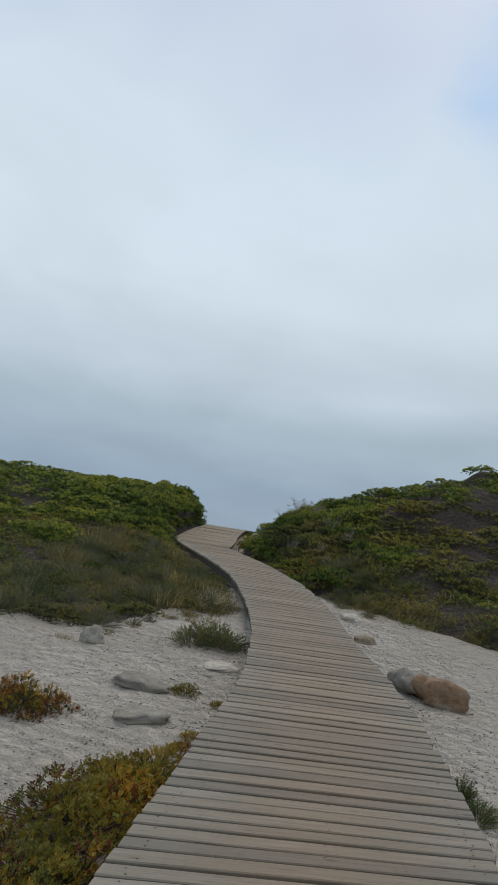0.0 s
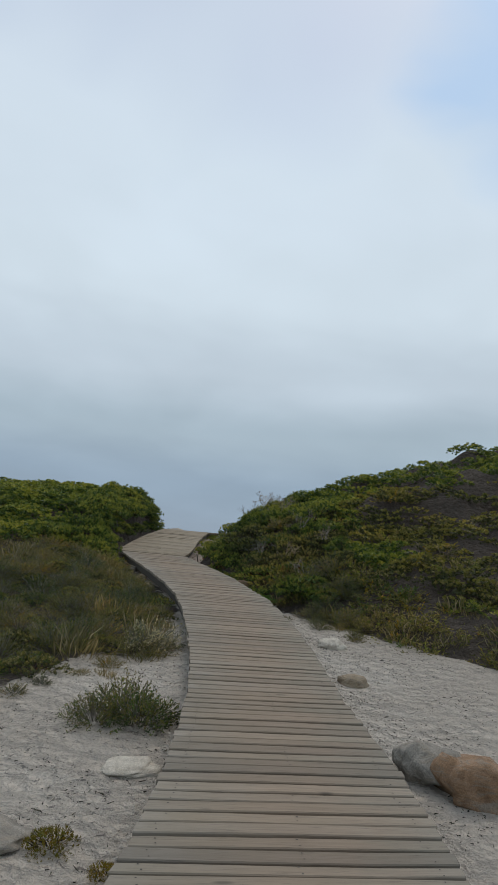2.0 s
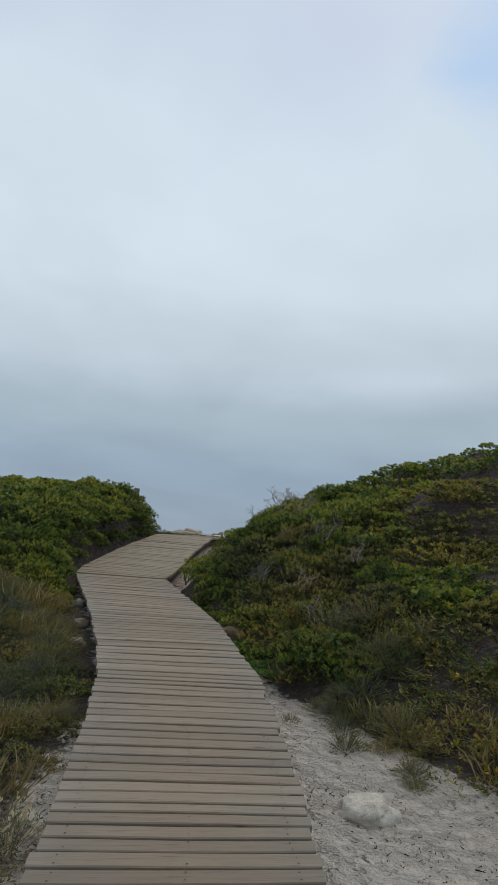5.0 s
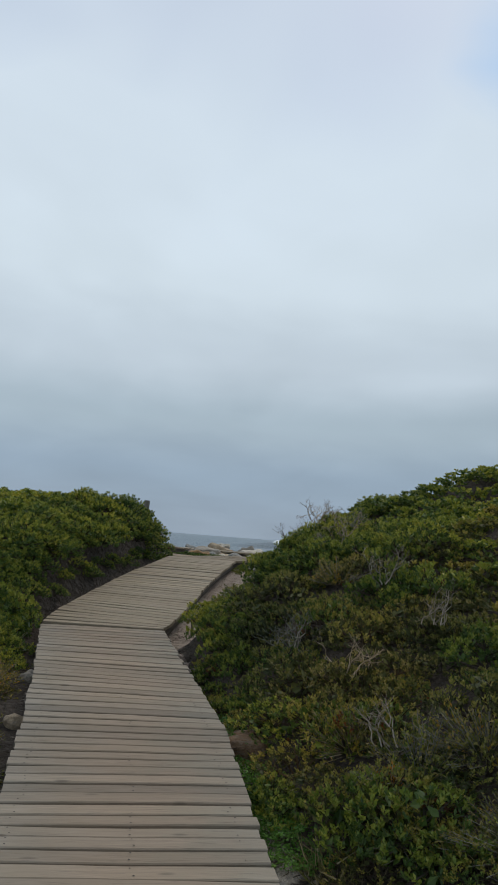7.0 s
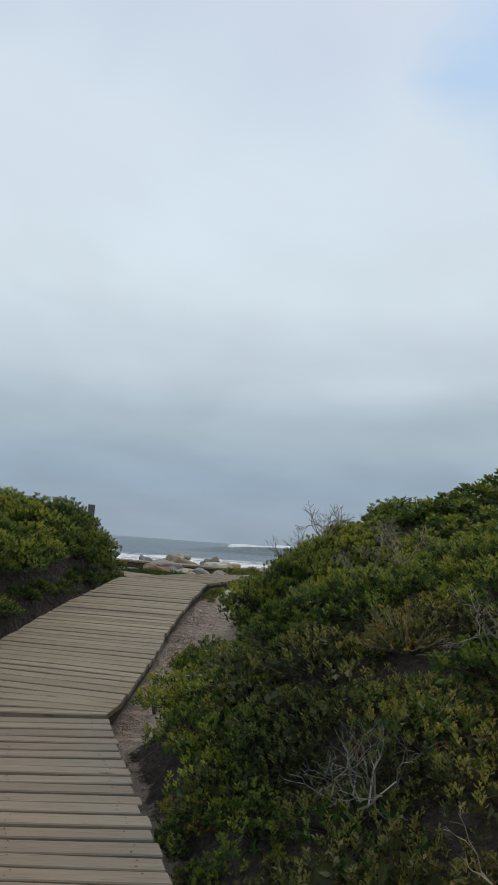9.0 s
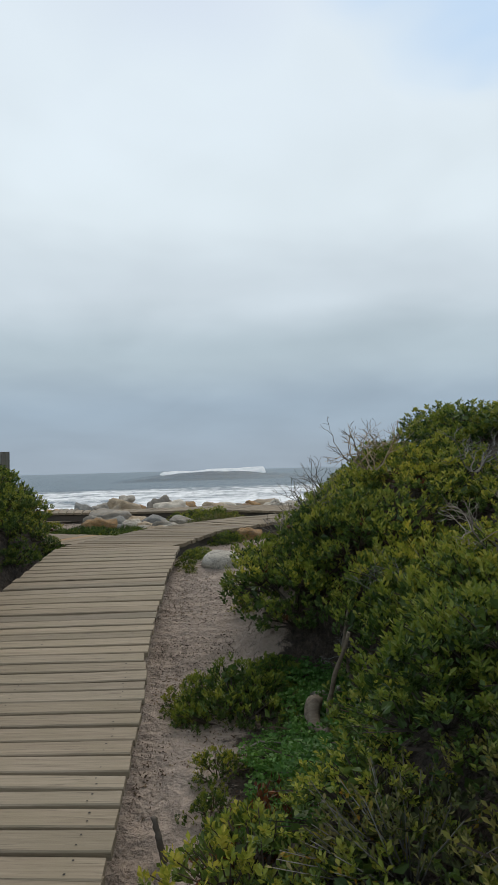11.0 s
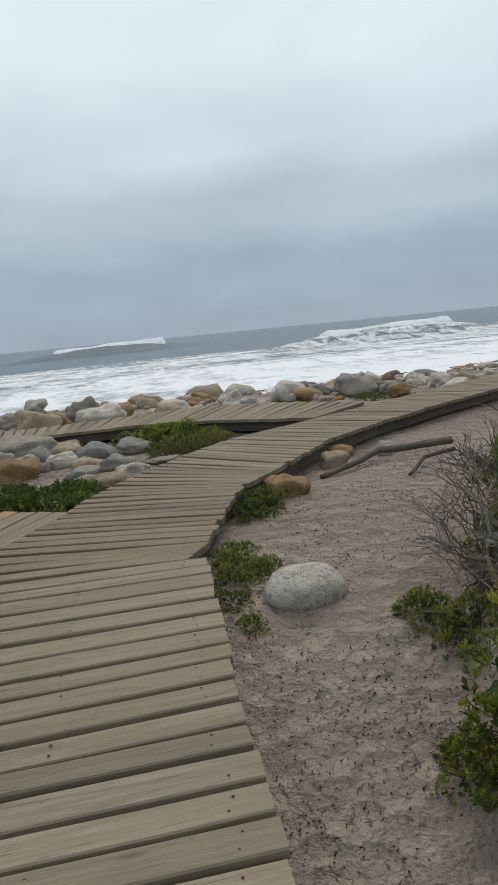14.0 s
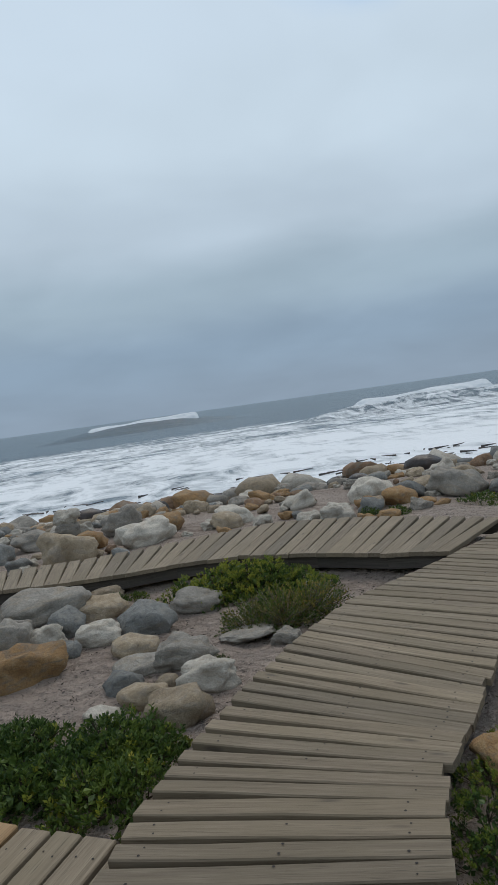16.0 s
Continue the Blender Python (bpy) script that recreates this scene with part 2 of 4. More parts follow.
ROCK_LICHEN = stone("lichen_speckled_stone", (0.48, 0.45, 0.385), (0.6, 0.565, 0.49), (0.7, 0.665, 0.59), (0.48, 0.44, 0.37))
tree = ROCK_LICHEN.node_tree
speck = Nodes(tree, False)
shade_in = next(x for x in tree.nodes if x.type == "BSDF_PRINCIPLED").inputs["Base Color"]
was = shade_in.links[0].from_socket
spots = speck.ramp(speck.noise(speck.put("ShaderNodeTexCoord").outputs["Object"], 9.0, 6, 0.75, 0.8), [(0.52, 0.0), (0.62, 0.75)])
tree.links.new(speck.mix(spots, was, (0.1, 0.1, 0.095)), shade_in)
ROCK_WET = stone("wet_dark_rock", (0.025, 0.022, 0.02), (0.05, 0.04, 0.036), (0.09, 0.07, 0.06), (0.08, 0.05, 0.035), 0.4)

# sand with foot-worn dimples, litter and a browner, earthy tint farther along
SAND, n = material("pale_sand")
v = coords(n)
dim = n.noise(v, 5.2, 4, 0.55, 0.3)
fine = n.noise(v, 46, 4, 0.65)
broad = n.noise(v, 0.55, 4, 0.6)
col = n.ramp(broad, [(0.35, (0.565, 0.5, 0.425)), (0.6, (0.69, 0.63, 0.55))])
bits = n.ramp(n.noise(v, 16, 6, 0.72, 1.2), [(0.37, 0.2), (0.44, 1.0)])
col = n.mix(n.ramp(n.noise(v, 1.7, 4, 0.6), [(0.4, 0.25), (0.62, 0.9)]), col, n.mix(1.0, col, bits, "MULTIPLY"))
col = n.mix(1.0, col, n.ramp(fine, [(0.3, 0.86), (0.7, 1.08)]), "MULTIPLY")
earthy = n.put("ShaderNodeAttribute", attribute_name="earthy").outputs["Fac"]
col = n.mix(earthy, col, n.mix(1.0, col, (0.75, 0.665, 0.635), "MULTIPLY"))
litter = n.put("ShaderNodeAttribute", attribute_name="litter").outputs["Fac"]
soil = n.ramp(n.noise(v, 24, 5, 0.7), [(0.3, (0.03, 0.024, 0.018)), (0.55, (0.075, 0.058, 0.044)), (0.75, (0.15, 0.12, 0.095))])
edge = n.math("ADD", litter, n.math("MULTIPLY", n.math("SUBTRACT", n.noise(v, 6.5, 6, 0.7), 0.5), 1.5), clamp=True)
col = n.mix(n.ramp(edge, [(0.46, 0.0), (0.62, 1.0)]), col, soil)
pits = n.put("ShaderNodeTexVoronoi", {"Vector": n.put("ShaderNodeVectorMath", {0: v, 1: n.put("ShaderNodeCombineXYZ", {0: n.math("MULTIPLY", dim, 0.2), 1: n.math("MULTIPLY", fine, 0.06), 2: 0.0}).outputs[0]}, operation="ADD").outputs[0], "Scale": 8.5}).outputs["Distance"]
relief = n.math("ADD", n.math("ADD", dim, n.math("MULTIPLY", n.noise(v, 17, 5, 0.62, 0.4), 0.55)), n.math("ADD", n.math("MULTIPLY", pits, 0.35), n.math("MULTIPLY", fine, 0.28)))
finish(n, col, 0.95, relief, 1.0, 0.21)

# sea: dark swell with foam lanes that thin out to seaward
WATER, n = material("grey_sea")
v = coords(n)
sepw = n.put("ShaderNodeSeparateXYZ", {0: v})
yy = sepw.outputs[1]
lanes = n.noise(n.scaled(v, 0.02, 0.11, 1), 1.0, 6, 0.62, 1.2)
lace = n.noise(n.scaled(v, 0.5, 0.24, 1), 1.0, 7, 0.7, 0.8)
near = n.ramp(n.math("DIVIDE", yy, 200.0, clamp=True), [(0.19, 0.6), (0.215, 0.94), (0.36, 0.86), (0.52, 0.68), (0.64, 0.22), (0.85, 0.0)])
cover = n.math("ADD", n.math("MULTIPLY_ADD", n.math("SUBTRACT", lanes, 0.5), 1.1, 0.5), n.math("MULTIPLY", n.math("SUBTRACT", lace, 0.5), 1.25))
cover = n.math("ADD", cover, n.math("MULTIPLY", n.math("SUBTRACT", near, 0.5), 0.62))
foam = n.ramp(cover, [(0.5, 0.0), (0.6, 0.55), (0.8, 1.0)])
deep = n.ramp(n.noise(n.scaled(v, 0.02, 0.2, 1), 1.0, 5, 0.6), [(0.35, (0.028, 0.064, 0.095)), (0.65, (0.06, 0.115, 0.155))])
col = n.mix(foam, deep, (0.9, 0.93, 0.95))
rough = n.ramp(foam, [(0.0, 0.28), (1.0, 0.9)])
rip = n.math("ADD", n.noise(n.scaled(v, 0.5, 1.6, 1), 1.0, 6, 0.65), n.math("MULTIPLY", foam, 0.3))
finish(n, col, rough, rip, 0.6, 0.5, IOR=1.33)
FOAM, n = material("breaker_foam")
v = coords(n)
f = n.noise(n.scaled(v, 0.5, 0.8, 1.5), 1.0, 6, 0.65)
finish(n, n.ramp(f, [(0.3, (0.58, 0.64, 0.68)), (0.6, (0.8, 0.83, 0.85))]), 0.9, f, 0.8, 0.4)


# ---- building helpers ----
def link_mesh(name, verts, faces, mats, index=None, smooth=False):
    me = bpy.data.meshes.new(name)
    me.from_pydata([tuple(map(float, p)) for p in verts], [], [tuple(map(int, f)) for f in faces])
    for m in mats if isinstance(mats, (list, tuple)) else [mats]:
        me.materials.append(m)
    if index is not None:
        me.polygons.foreach_set("material_index", index)
    if smooth:
        me.polygons.foreach_set("use_smooth", [True] * len(me.polygons))
    me.update()
    return me


def part(name, mesh, parent, label="", at=None):
    ob = new(name, mesh)
    ob.parent = parent
    if at is not None:
        ob.matrix_basis = at
    return tagged(ob, label)


def lerp_table(rows, t):
    return float(np.interp(t, [r[0] for r in rows], [r[1] for r in rows]))


def smooth01(t):
    t = min(1.0, max(0.0, t))
    return t * t * (3 - 2 * t)


# ---- the lie of the land ----
DECK = [(-8, -0.92), (1, 0.05), (7.2, 0.71), (11.3, 1.17), (16.3, 1.64), (18.8, 1.95), (20.9, 2.22), (22.2, 2.26), (30, 2.28)]
SEA = 0.3


def deck_z(y):
    return lerp_table(DECK, y)


# boardwalk edges, as pairs of plank ends (left, right)
MAIN = [((-0.9, -3.2), (1.3, -2.8)), ((-0.55, 0.0), (1.5, 0.3)), ((-0.16, 3.7), (1.58, 4.0)), ((-0.01, 4.67), (1.6, 4.95)), ((0.1, 5.4), (1.63, 5.65)), ((0.22, 6.15), (1.63, 6.4)), ((0.285, 7.0), (1.58, 7.25)), ((0.3, 8.1), (1.43, 8.35)), ((0.24, 9.0), (1.37, 9.25)), ((0.14, 9.9), (1.3, 10.15)), ((0.0, 10.85), (1.17, 11.1)), ((-0.2, 11.9), (1.0, 12.15)), ((-0.4, 12.6), (0.78, 12.95)), ((-0.75, 13.65), (0.5, 13.95)), ((-1.1, 14.6), (0.17, 14.75)), ((-1.66, 16.05), (-0.47, 16.35))]
UPPER = [((-1.7, 16.15), (-0.49, 16.42)), ((-1.8, 16.85), (-0.44, 16.66)), ((-1.77, 17.9), (-0.41, 17.78)), ((-1.73, 18.7), (-0.43, 18.62)), ((-1.68, 19.4), (-0.41, 19.35)), ((-1.58, 20.1), (-0.38, 20.1)), ((-1.5, 21.05), (-0.31, 20.94))]
SHORE_R = [((-1.49, 21.13), (-0.39, 21.01)), ((-1.4, 21.5), (-0.28, 21.17)), ((-1.16, 21.9), (-0.14, 21.52)), ((-1.03, 22.08), (-0.06, 21.75)), ((-0.92, 22.36), (0.03, 21.97)), ((-0.71, 22.71), (0.16, 22.2)), ((-0.38, 23.2), (0.38, 22.45)), ((-0.02, 23.64), (0.64, 22.75)), ((0.47, 24.14), (1.16, 23.4)), ((1.35, 24.64), (1.9, 23.97)), ((2.3, 25.25), (2.85, 24.6)), ((4.2, 26.4), (4.8, 25.75)), ((9.0, 29.3), (9.6, 28.6))]
SHORE_L = [((1.5, 24.82), (2.42, 25.58)), ((1.09, 25.08), (1.95, 26.2)), ((0.65, 25.5), (1.4, 26.75)), ((0.05, 25.9), (0.68, 27.2)), ((-0.5, 26.0), (-0.08, 27.12)), ((-0.95, 25.98), (-0.75, 26.98)), ((-1.43, 26.05), (-1.4, 26.95)), ((-2.05, 26.2), (-2.15, 27.05)), ((-4.0, 26.8), (-4.2, 27.65)), ((-9.0, 28.6), (-9.3, 29.4))]
BRANCH = [((-1.28, 21.5), (-0.84, 22.24)), ((-2.8, 22.35), (-2.4, 23.2)), ((-6.4, 24.4), (-6.0, 25.2))]

MAIN_L = sorted((p[0][1], p[0][0]) for p in MAIN + UPPER)
MAIN_R = sorted((p[1][1], p[1][0]) for p in MAIN + UPPER)
FOOT_R = [(9.5, 4.6), (10.2, 3.4), (10.7, 2.6), (11.3, 2.0), (12.0, 1.45), (12.5, 1.0), (13.3, 0.7), (14.8, 0.2), (16.3, -0.36), (16.6, -0.22), (17.0, -0.12), (18.0, 0.0), (18.9, 0.05), (19.9, 0.3), (20.6, 0.75), (21.3, 1.3), (22.0, 2.0), (23.0, 3.2), (24.0, 4.6), (26.0, 8.0)]
RISE_R = [(10, 0.3), (12, 0.42), (13.6, 0.55), (14.8, 0.66), (16, 0.85), (17.5, 1.05), (19.5, 1.08), (20.5, 0.9), (21.5, 0.6), (23, 0.4), (26, 0.1), (30, 0)]
RISE_L = [(8.2, 0.0), (9.5, 0.12), (12, 0.45), (14, 0.72), (15.7, 1.0), (17.5, 1.38), (20, 1.48), (21.6, 1.14), (22.3, 0.3), (23.5, 0.0)]


def inside_r(x, y):
    """How far a place lies inside the scrub of the right-hand dune."""
    return x - lerp_table(FOOT_R, y) if y > 9.5 else x - 4.6 - (9.5 - y) * 1.5


def inside_l(x, y):
    """The same for the left-hand dune."""
    if y > 22.4:
        return -1.0
    side = lerp_table(MAIN_L, y) - 0.16 - x
    front = y - (8.0 + 1.55 * smooth01((x + 1.35) / 0.8) if x < -0.2 else 10.4)
    return min(side, front * 0.8, (22.3 - y) * 1.2)


def cover_height(x, y):
    """Height of the dune's scrub over the sandy base: (ground, scrub top)."""
    top = 0.0
    d = inside_r(x, y) - 0.55 * smooth01((y - 16.5) / 0.6) * (1 - smooth01((y - 18.3) / 0.5))
    if d > 0:
        c = min(d, 6.0)
        top = lerp_table(RISE_R, y) * (1.3 * (1 - math.exp(-c / 0.8)) + 0.28 * c + 0.13 * max(0.0, c - 2.2))
        top *= 1.0 + smooth01((d - 0.5) / 1.5) * (0.17 * noise.noise((x * 0.75, y * 0.75, 11.0)) + 0.09 * noise.noise((x * 1.7, y * 1.7, 12.0)))
    e = inside_l(x, y)
    if e > 0:
        steep = smooth01((y - 14.5) / 2.5)
        top = max(top, lerp_table(RISE_L, y) * ((1 - math.exp(-e / (0.9 - 0.66 * steep))) * (0.75 + 0.25 * steep) - 0.012 * min(e, 6)) * (1.0 + smooth01((e - 0.4) / 1.2) * 0.12 * noise.noise((x * 0.9, y * 0.9, 13.0))))
    return top


def base_z(x, y):
    if y < 24:
        z = deck_z(y) - 0.17
    else:
        z = lerp_table([(24, 2.09), (27, 2.08), (31, 1.98), (36, 1.3), (43, 0.3), (48, -0.6), (60, -3), (5000, -30)], y + 0.06 * x)
    if y > 17 and x > -0.4:
        z += 0.045 * smooth01((x + 0.5) / 0.2) * smooth01((y - 19.8) / 0.8) * (1 - smooth01((y - 22.3) / 0.8))
    return z


def ground_z(x, y):
    top = cover_height(x, y)
    g = max(0.0, top * 0.8 - 0.13) if top > 0 else 0.0
    near = abs(x) < 14 and -6 < y < 48
    bumps = 0.035 * noise.noise((x * 1.3, y * 1.3, 0.0)) + (0.018 * noise.noise((x * 4.5, y * 4.5, 3.0)) if near else 0)
    return base_z(x, y) + g + bumps


def spaced(lo, hi, step, far_lo, far_hi):
    mid = list(np.arange(lo, hi, step))
    a, b, s = [], [], step
    p = lo
    while p > far_lo:
        s *= 1.35
        p -= s
        a.append(max(p, far_lo))
    p, s = mid[-1], step
    while p < far_hi:
        s *= 1.35
        p += s
        b.append(min(p, far_hi))
    return a[::-1] + mid + b


def build_ground():
    xs, ys = spaced(-7.5, 11, 0.1, -2500, 2500), spaced(-1, 32, 0.1, -2500, 130)
    verts, shade = [], []
    for y in ys:
        for x in xs:
            verts.append((x, y, ground_z(x, y)))
            shade.append(min(1.0, max(0.0, max(inside_r(x, y), inside_l(x, y) + 0.3 * smooth01((y - 10.5) / 1.5)) * 2.2 + 0.35 - 0.75 * (x > -0.5) * smooth01((y - 18.4) / 0.3) * (1 - smooth01((y - 19.9) / 0.5)))) if y < 24 else 0.15)
    nx = len(xs)
    faces = [(j * nx + i, j * nx + i + 1, (j + 1) * nx + i + 1, (j + 1) * nx + i) for j in range(len(ys) - 1) for i in range(nx - 1)]
    me = link_mesh("ground", verts, faces, SAND, smooth=True)
    me.attributes.new("litter", "FLOAT", "POINT").data.foreach_set("value", shade)
    me.attributes.new("earthy", "FLOAT", "POINT").data.foreach_set("value", [0.85 * smooth01((p[1] - 12) / 4) + 0.15 * smooth01((p[1] - 20) / 3) for p in verts])
    tagged(new("ground", me), "pale pinkish dune sand with dark litter under the scrub", "sand", kind="structure")


build_ground()


def build_sea():
    xs, ys = spaced(-60, 90, 1.5, -2600, 2600), spaced(40, 130, 0.8, 36, 4200)
    verts = []
    for y in ys:
        for x in xs:
            amp = smooth01((y - 46) / 20)
            z = SEA + amp * 0.16 * noise.noise((x * 0.03, y * 0.14, 1.0)) + 0.05 * noise.noise((x * 0.3, y * 0.5, 7.0))
            verts.append((x, y, z if y < 600 else SEA))
    nx = len(xs)
    faces = [(j * nx + i, j * nx + i + 1, (j + 1) * nx + i + 1, (j + 1) * nx + i) for j in range(len(ys) - 1) for i in range(nx - 1)]
    tagged(new("water", link_mesh("water", verts, faces, WATER, smooth=True)), "grey sea streaked with white surf and foam", "sea", kind="structure")


build_sea()


def build_wave(x0, x1, y0, y1, high, seed, label):
    """A breaking swell: a rolled white crest on a dark glassy shoulder."""
    rng = random.Random(seed)
    thing = tagged(new("wave", None), label, "wave", group="breaking waves")
    n_long, prof = 90, [(-3.5, 0.0), (-2.6, 0.25), (-1.9, 0.62), (-1.2, 0.92), (-0.5, 1.0), (0.4, 0.85), (1.6, 0.5), (3.2, 0.18), (5.0, 0.0)]
    for kind, mat in (("shoulder", WATER), ("crest", FOAM)):
        verts, faces = [], []
        for i in range(n_long + 1):
            t = i / n_long
            if kind == "shoulder":
                t = -0.35 + 1.7 * t
            x, y = x0 + (x1 - x0) * t, y0 + (y1 - y0) * t
            env = max(0.0, 1 - (abs(t - 0.55) / 0.9) ** 2) if kind == "shoulder" else smooth01(t / 0.12) * smooth01((1 - t) / 0.04) * (0.75 + 0.25 * t)
            for a, b in prof:
                k = noise.noise((x * 0.15, a * 0.8, seed)) * (0.16 if kind == "crest" else 0.05)
                lift = high * env * (b * (1.05 if kind == "crest" else 0.8) + k * (b > 0))
                verts.append((x, y + a * high * (0.75 if kind == "crest" else 1.1) - (0.25 if kind == "crest" else 0), SEA - 0.15 + lift))
        m = len(prof)
        for i in range(n_long):
            for j in range(m - 1):
                faces.append((i * m + j, (i + 1) * m + j, (i + 1) * m + j + 1, i * m + j + 1))
        part(kind, link_mesh(kind, verts, faces, mat, smooth=True), thing)


build_wave(-13, 19, 195.6, 201, 3.2, 3, "long white breaking wave far out on the grey sea")
build_wave(27, 50, 103.8, 109, 2.4, 5, "white breaking wave with a dark glassy shoulder")


# ---- boardwalks ----
def plank_mesh(length, width, thick, skew0, skew1, rng):
    """One sawn board along local x, with eased edges, a little cup and worn ends."""
    secs = 4
    e = 0.005
    verts, faces = [], []
    bow = rng.uniform(-0.004, 0.004)
    for i in range(secs + 1):
        t = i / secs
        wob = rng.uniform(-0.002, 0.002)
        zz = bow * (1 - (2 * t - 1) ** 2) + rng.uniform(-0.0015, 0.0015)
        for yy, z in ((-width / 2, -thick), (-width / 2, -e), (-width / 2 + e, 0.0), (width / 2 - e, 0.0), (width / 2, -e), (width / 2, -thick)):
            x = -length / 2 + length * t
            if i == 0:
                x += skew0 * yy / width
            if i == secs:
                x += skew1 * yy / width
            verts.append((x, yy + wob, z + zz))
    for i in range(secs):
        for j in range(6):
            a, b = i * 6 + j, i * 6 + (j + 1) % 6
            faces.append((a, b, b + 6, a + 6))
    faces += [(5, 4, 3, 2, 1, 0), tuple(secs * 6 + k for k in range(6))]
    return verts, faces


def edge_at(pairs, s):
    k = min(int(s), len(pairs) - 2)
    f = s - k
    (a, b), (c, d) = pairs[k], pairs[k + 1]
    l = (a[0] + (c[0] - a[0]) * f, a[1] + (c[1] - a[1]) * f)
    r = (b[0] + (d[0] - b[0]) * f, b[1] + (d[1] - b[1]) * f)
    return l, r


def build_walkway(name, label, pairs, seed, lift=0.0, new_at=(), pitch=0.1, timber=None):
    rng = random.Random(seed)
    walkway = tagged(new(name, None), label, "boardwalk", group="boardwalks")
    fine_n = 60 * (len(pairs) - 1)
    dist, last = [0.0], None
    for i in range(fine_n + 1):
        l, r = edge_at(pairs, i * (len(pairs) - 1) / fine_n)
        c = ((l[0] + r[0]) / 2, (l[1] + r[1]) / 2)
        if last:
            across = Vector((r[0] - l[0], r[1] - l[1])).normalized()
            move = Vector((c[0] - last[0], c[1] - last[1]))
            dist.append(dist[-1] + abs(move.x * across.y - move.y * across.x))
        last = c
    total = dist[-1]
    at = 0.0
    nails_v, nails_f = [], []
    count = 0
    while at < total:
        wide = pitch * rng.choice((0.86, 0.95, 1.0, 1.0, 1.04, 1.1))
        s = float(np.interp(at + wide / 2, dist, np.linspace(0, len(pairs) - 1, fine_n + 1)))
        l, r = edge_at(pairs, s)
        lp, rp = Vector((*l, deck_z(l[1]) + lift)), Vector((*r, deck_z(r[1]) + lift))
        mean = (lp.z + rp.z) / 2
        lp.z = rp.z = mean
        across = (rp - lp).normalized()
        lp -= across * rng.uniform(-0.006, 0.012)
        rp += across * rng.uniform(-0.006, 0.012)
        if rng.random() < 0.05:
            rp -= across * 0.02
        mid = (lp + rp) / 2
        ahead = Vector((-across.y, across.x, 0))
        slope = (deck_z(mid.y + ahead.y * 0.2) - deck_z(mid.y - ahead.y * 0.2)) / 0.4
        length = (rp - lp).length
        ds = 0.06
        (la, ra), (lb, rb) = edge_at(pairs, max(0.0, s - ds)), edge_at(pairs, min(len(pairs) - 1.0, s + ds))
        skews = []
        for a, b in ((la, lb), (ra, rb)):
            e = Vector((b[0] - a[0], b[1] - a[1], 0))
            skews.append(max(-0.9, min(0.9, e.dot(across) / max(0.02, e.dot(ahead)))) * wide * 0.85)
        verts, faces = plank_mesh(length, wide - rng.uniform(0.012, 0.02), 0.034, skews[0] + rng.uniform(-0.004, 0.004), skews[1] + rng.uniform(-0.004, 0.004), rng)
        board_mat = NEW_PLANK if count in new_at else timber or PLANK
        ob = part("plank", link_mesh("plank", verts, faces, board_mat), walkway)
        turn = math.degrees(math.atan2(across.y, across.x))
        ob.matrix_basis = pose(mid.x, mid.y, mid.z + rng.uniform(-0.003, 0.003), math.degrees(math.atan(slope)), 0, turn + rng.uniform(-0.5, 0.5))
        m = ob.matrix_basis
        for along in (-length / 2 + 0.1, length / 2 - 0.11, 0.02):
            for off in (-wide * 0.22, wide * 0.22):
                if rng.random() < 0.12:
                    continue
                p = m @ Vector((along + rng.uniform(-0.012, 0.012), off + rng.uniform(-0.006, 0.006), 0.0012))
                k = len(nails_v)
                rr = rng.uniform(0.0035, 0.0055)
                nails_v.extend((p.x + rr * math.cos(q * 1.0472), p.y + rr * math.sin(q * 1.0472), p.z) for q in range(6))
                nails_f.append(tuple(range(k, k + 6)))
        at += wide
        count += 1
    tagged(part("nails", link_mesh("nails", nails_v, nails_f, NAIL), walkway, "dark rusted nail heads"), kind="stuff")
    # bearers under both edges
    for side in (0, 1):
        for k in range(len(pairs) - 1):
            p, q = Vector((*pairs[k][side], 0)), Vector((*pairs[k + 1][side], 0))
            o1, o2 = Vector((*pairs[k][1 - side], 0)), Vector((*pairs[k + 1][1 - side], 0))
            p, q = p + (o1 - p).normalized() * 0.07, q + (o2 - q).normalized() * 0.07
            p.z, q.z = deck_z(p.y) + lift - 0.038, deck_z(q.y) + lift - 0.038
            run = (q - p).length
            if run < 0.08:
                continue
            verts, faces = plank_mesh(run + 0.02, 0.05, 0.1, 0, 0, rng)
            ob = part("bearer", link_mesh("bearer", verts, faces, BEAM), walkway, "dark bearer under the planks")
            d = q - p
            ob.matrix_basis = pose(*((p + q) / 2), 0, -math.degrees(math.atan2(d.z, math.hypot(d.x, d.y))), math.degrees(math.atan2(d.y, d.x)))
    return walkway


build_walkway("boardwalk", "weathered grey plank boardwalk curving up between the dunes", MAIN, 1)
build_walkway("boardwalk", "weathered grey plank boardwalk between scrub and sand", UPPER, 2, 0.004, pitch=0.115, timber=PLANK_TAN)
build_walkway("boardwalk", "weathered grey plank boardwalk bending along the rocky shore", SHORE_R, 3, pitch=0.1, timber=PLANK_BROWN)
build_walkway("boardwalk", "grey plank boardwalk beside the beach boulders", SHORE_L, 4, 0.0, pitch=0.135, timber=PLANK_BROWN)
build_walkway("boardwalk", "short grey plank branch with one new orange board", BRANCH, 5, -0.037, new_at=(4,), pitch=0.14, timber=PLANK_BROWN)


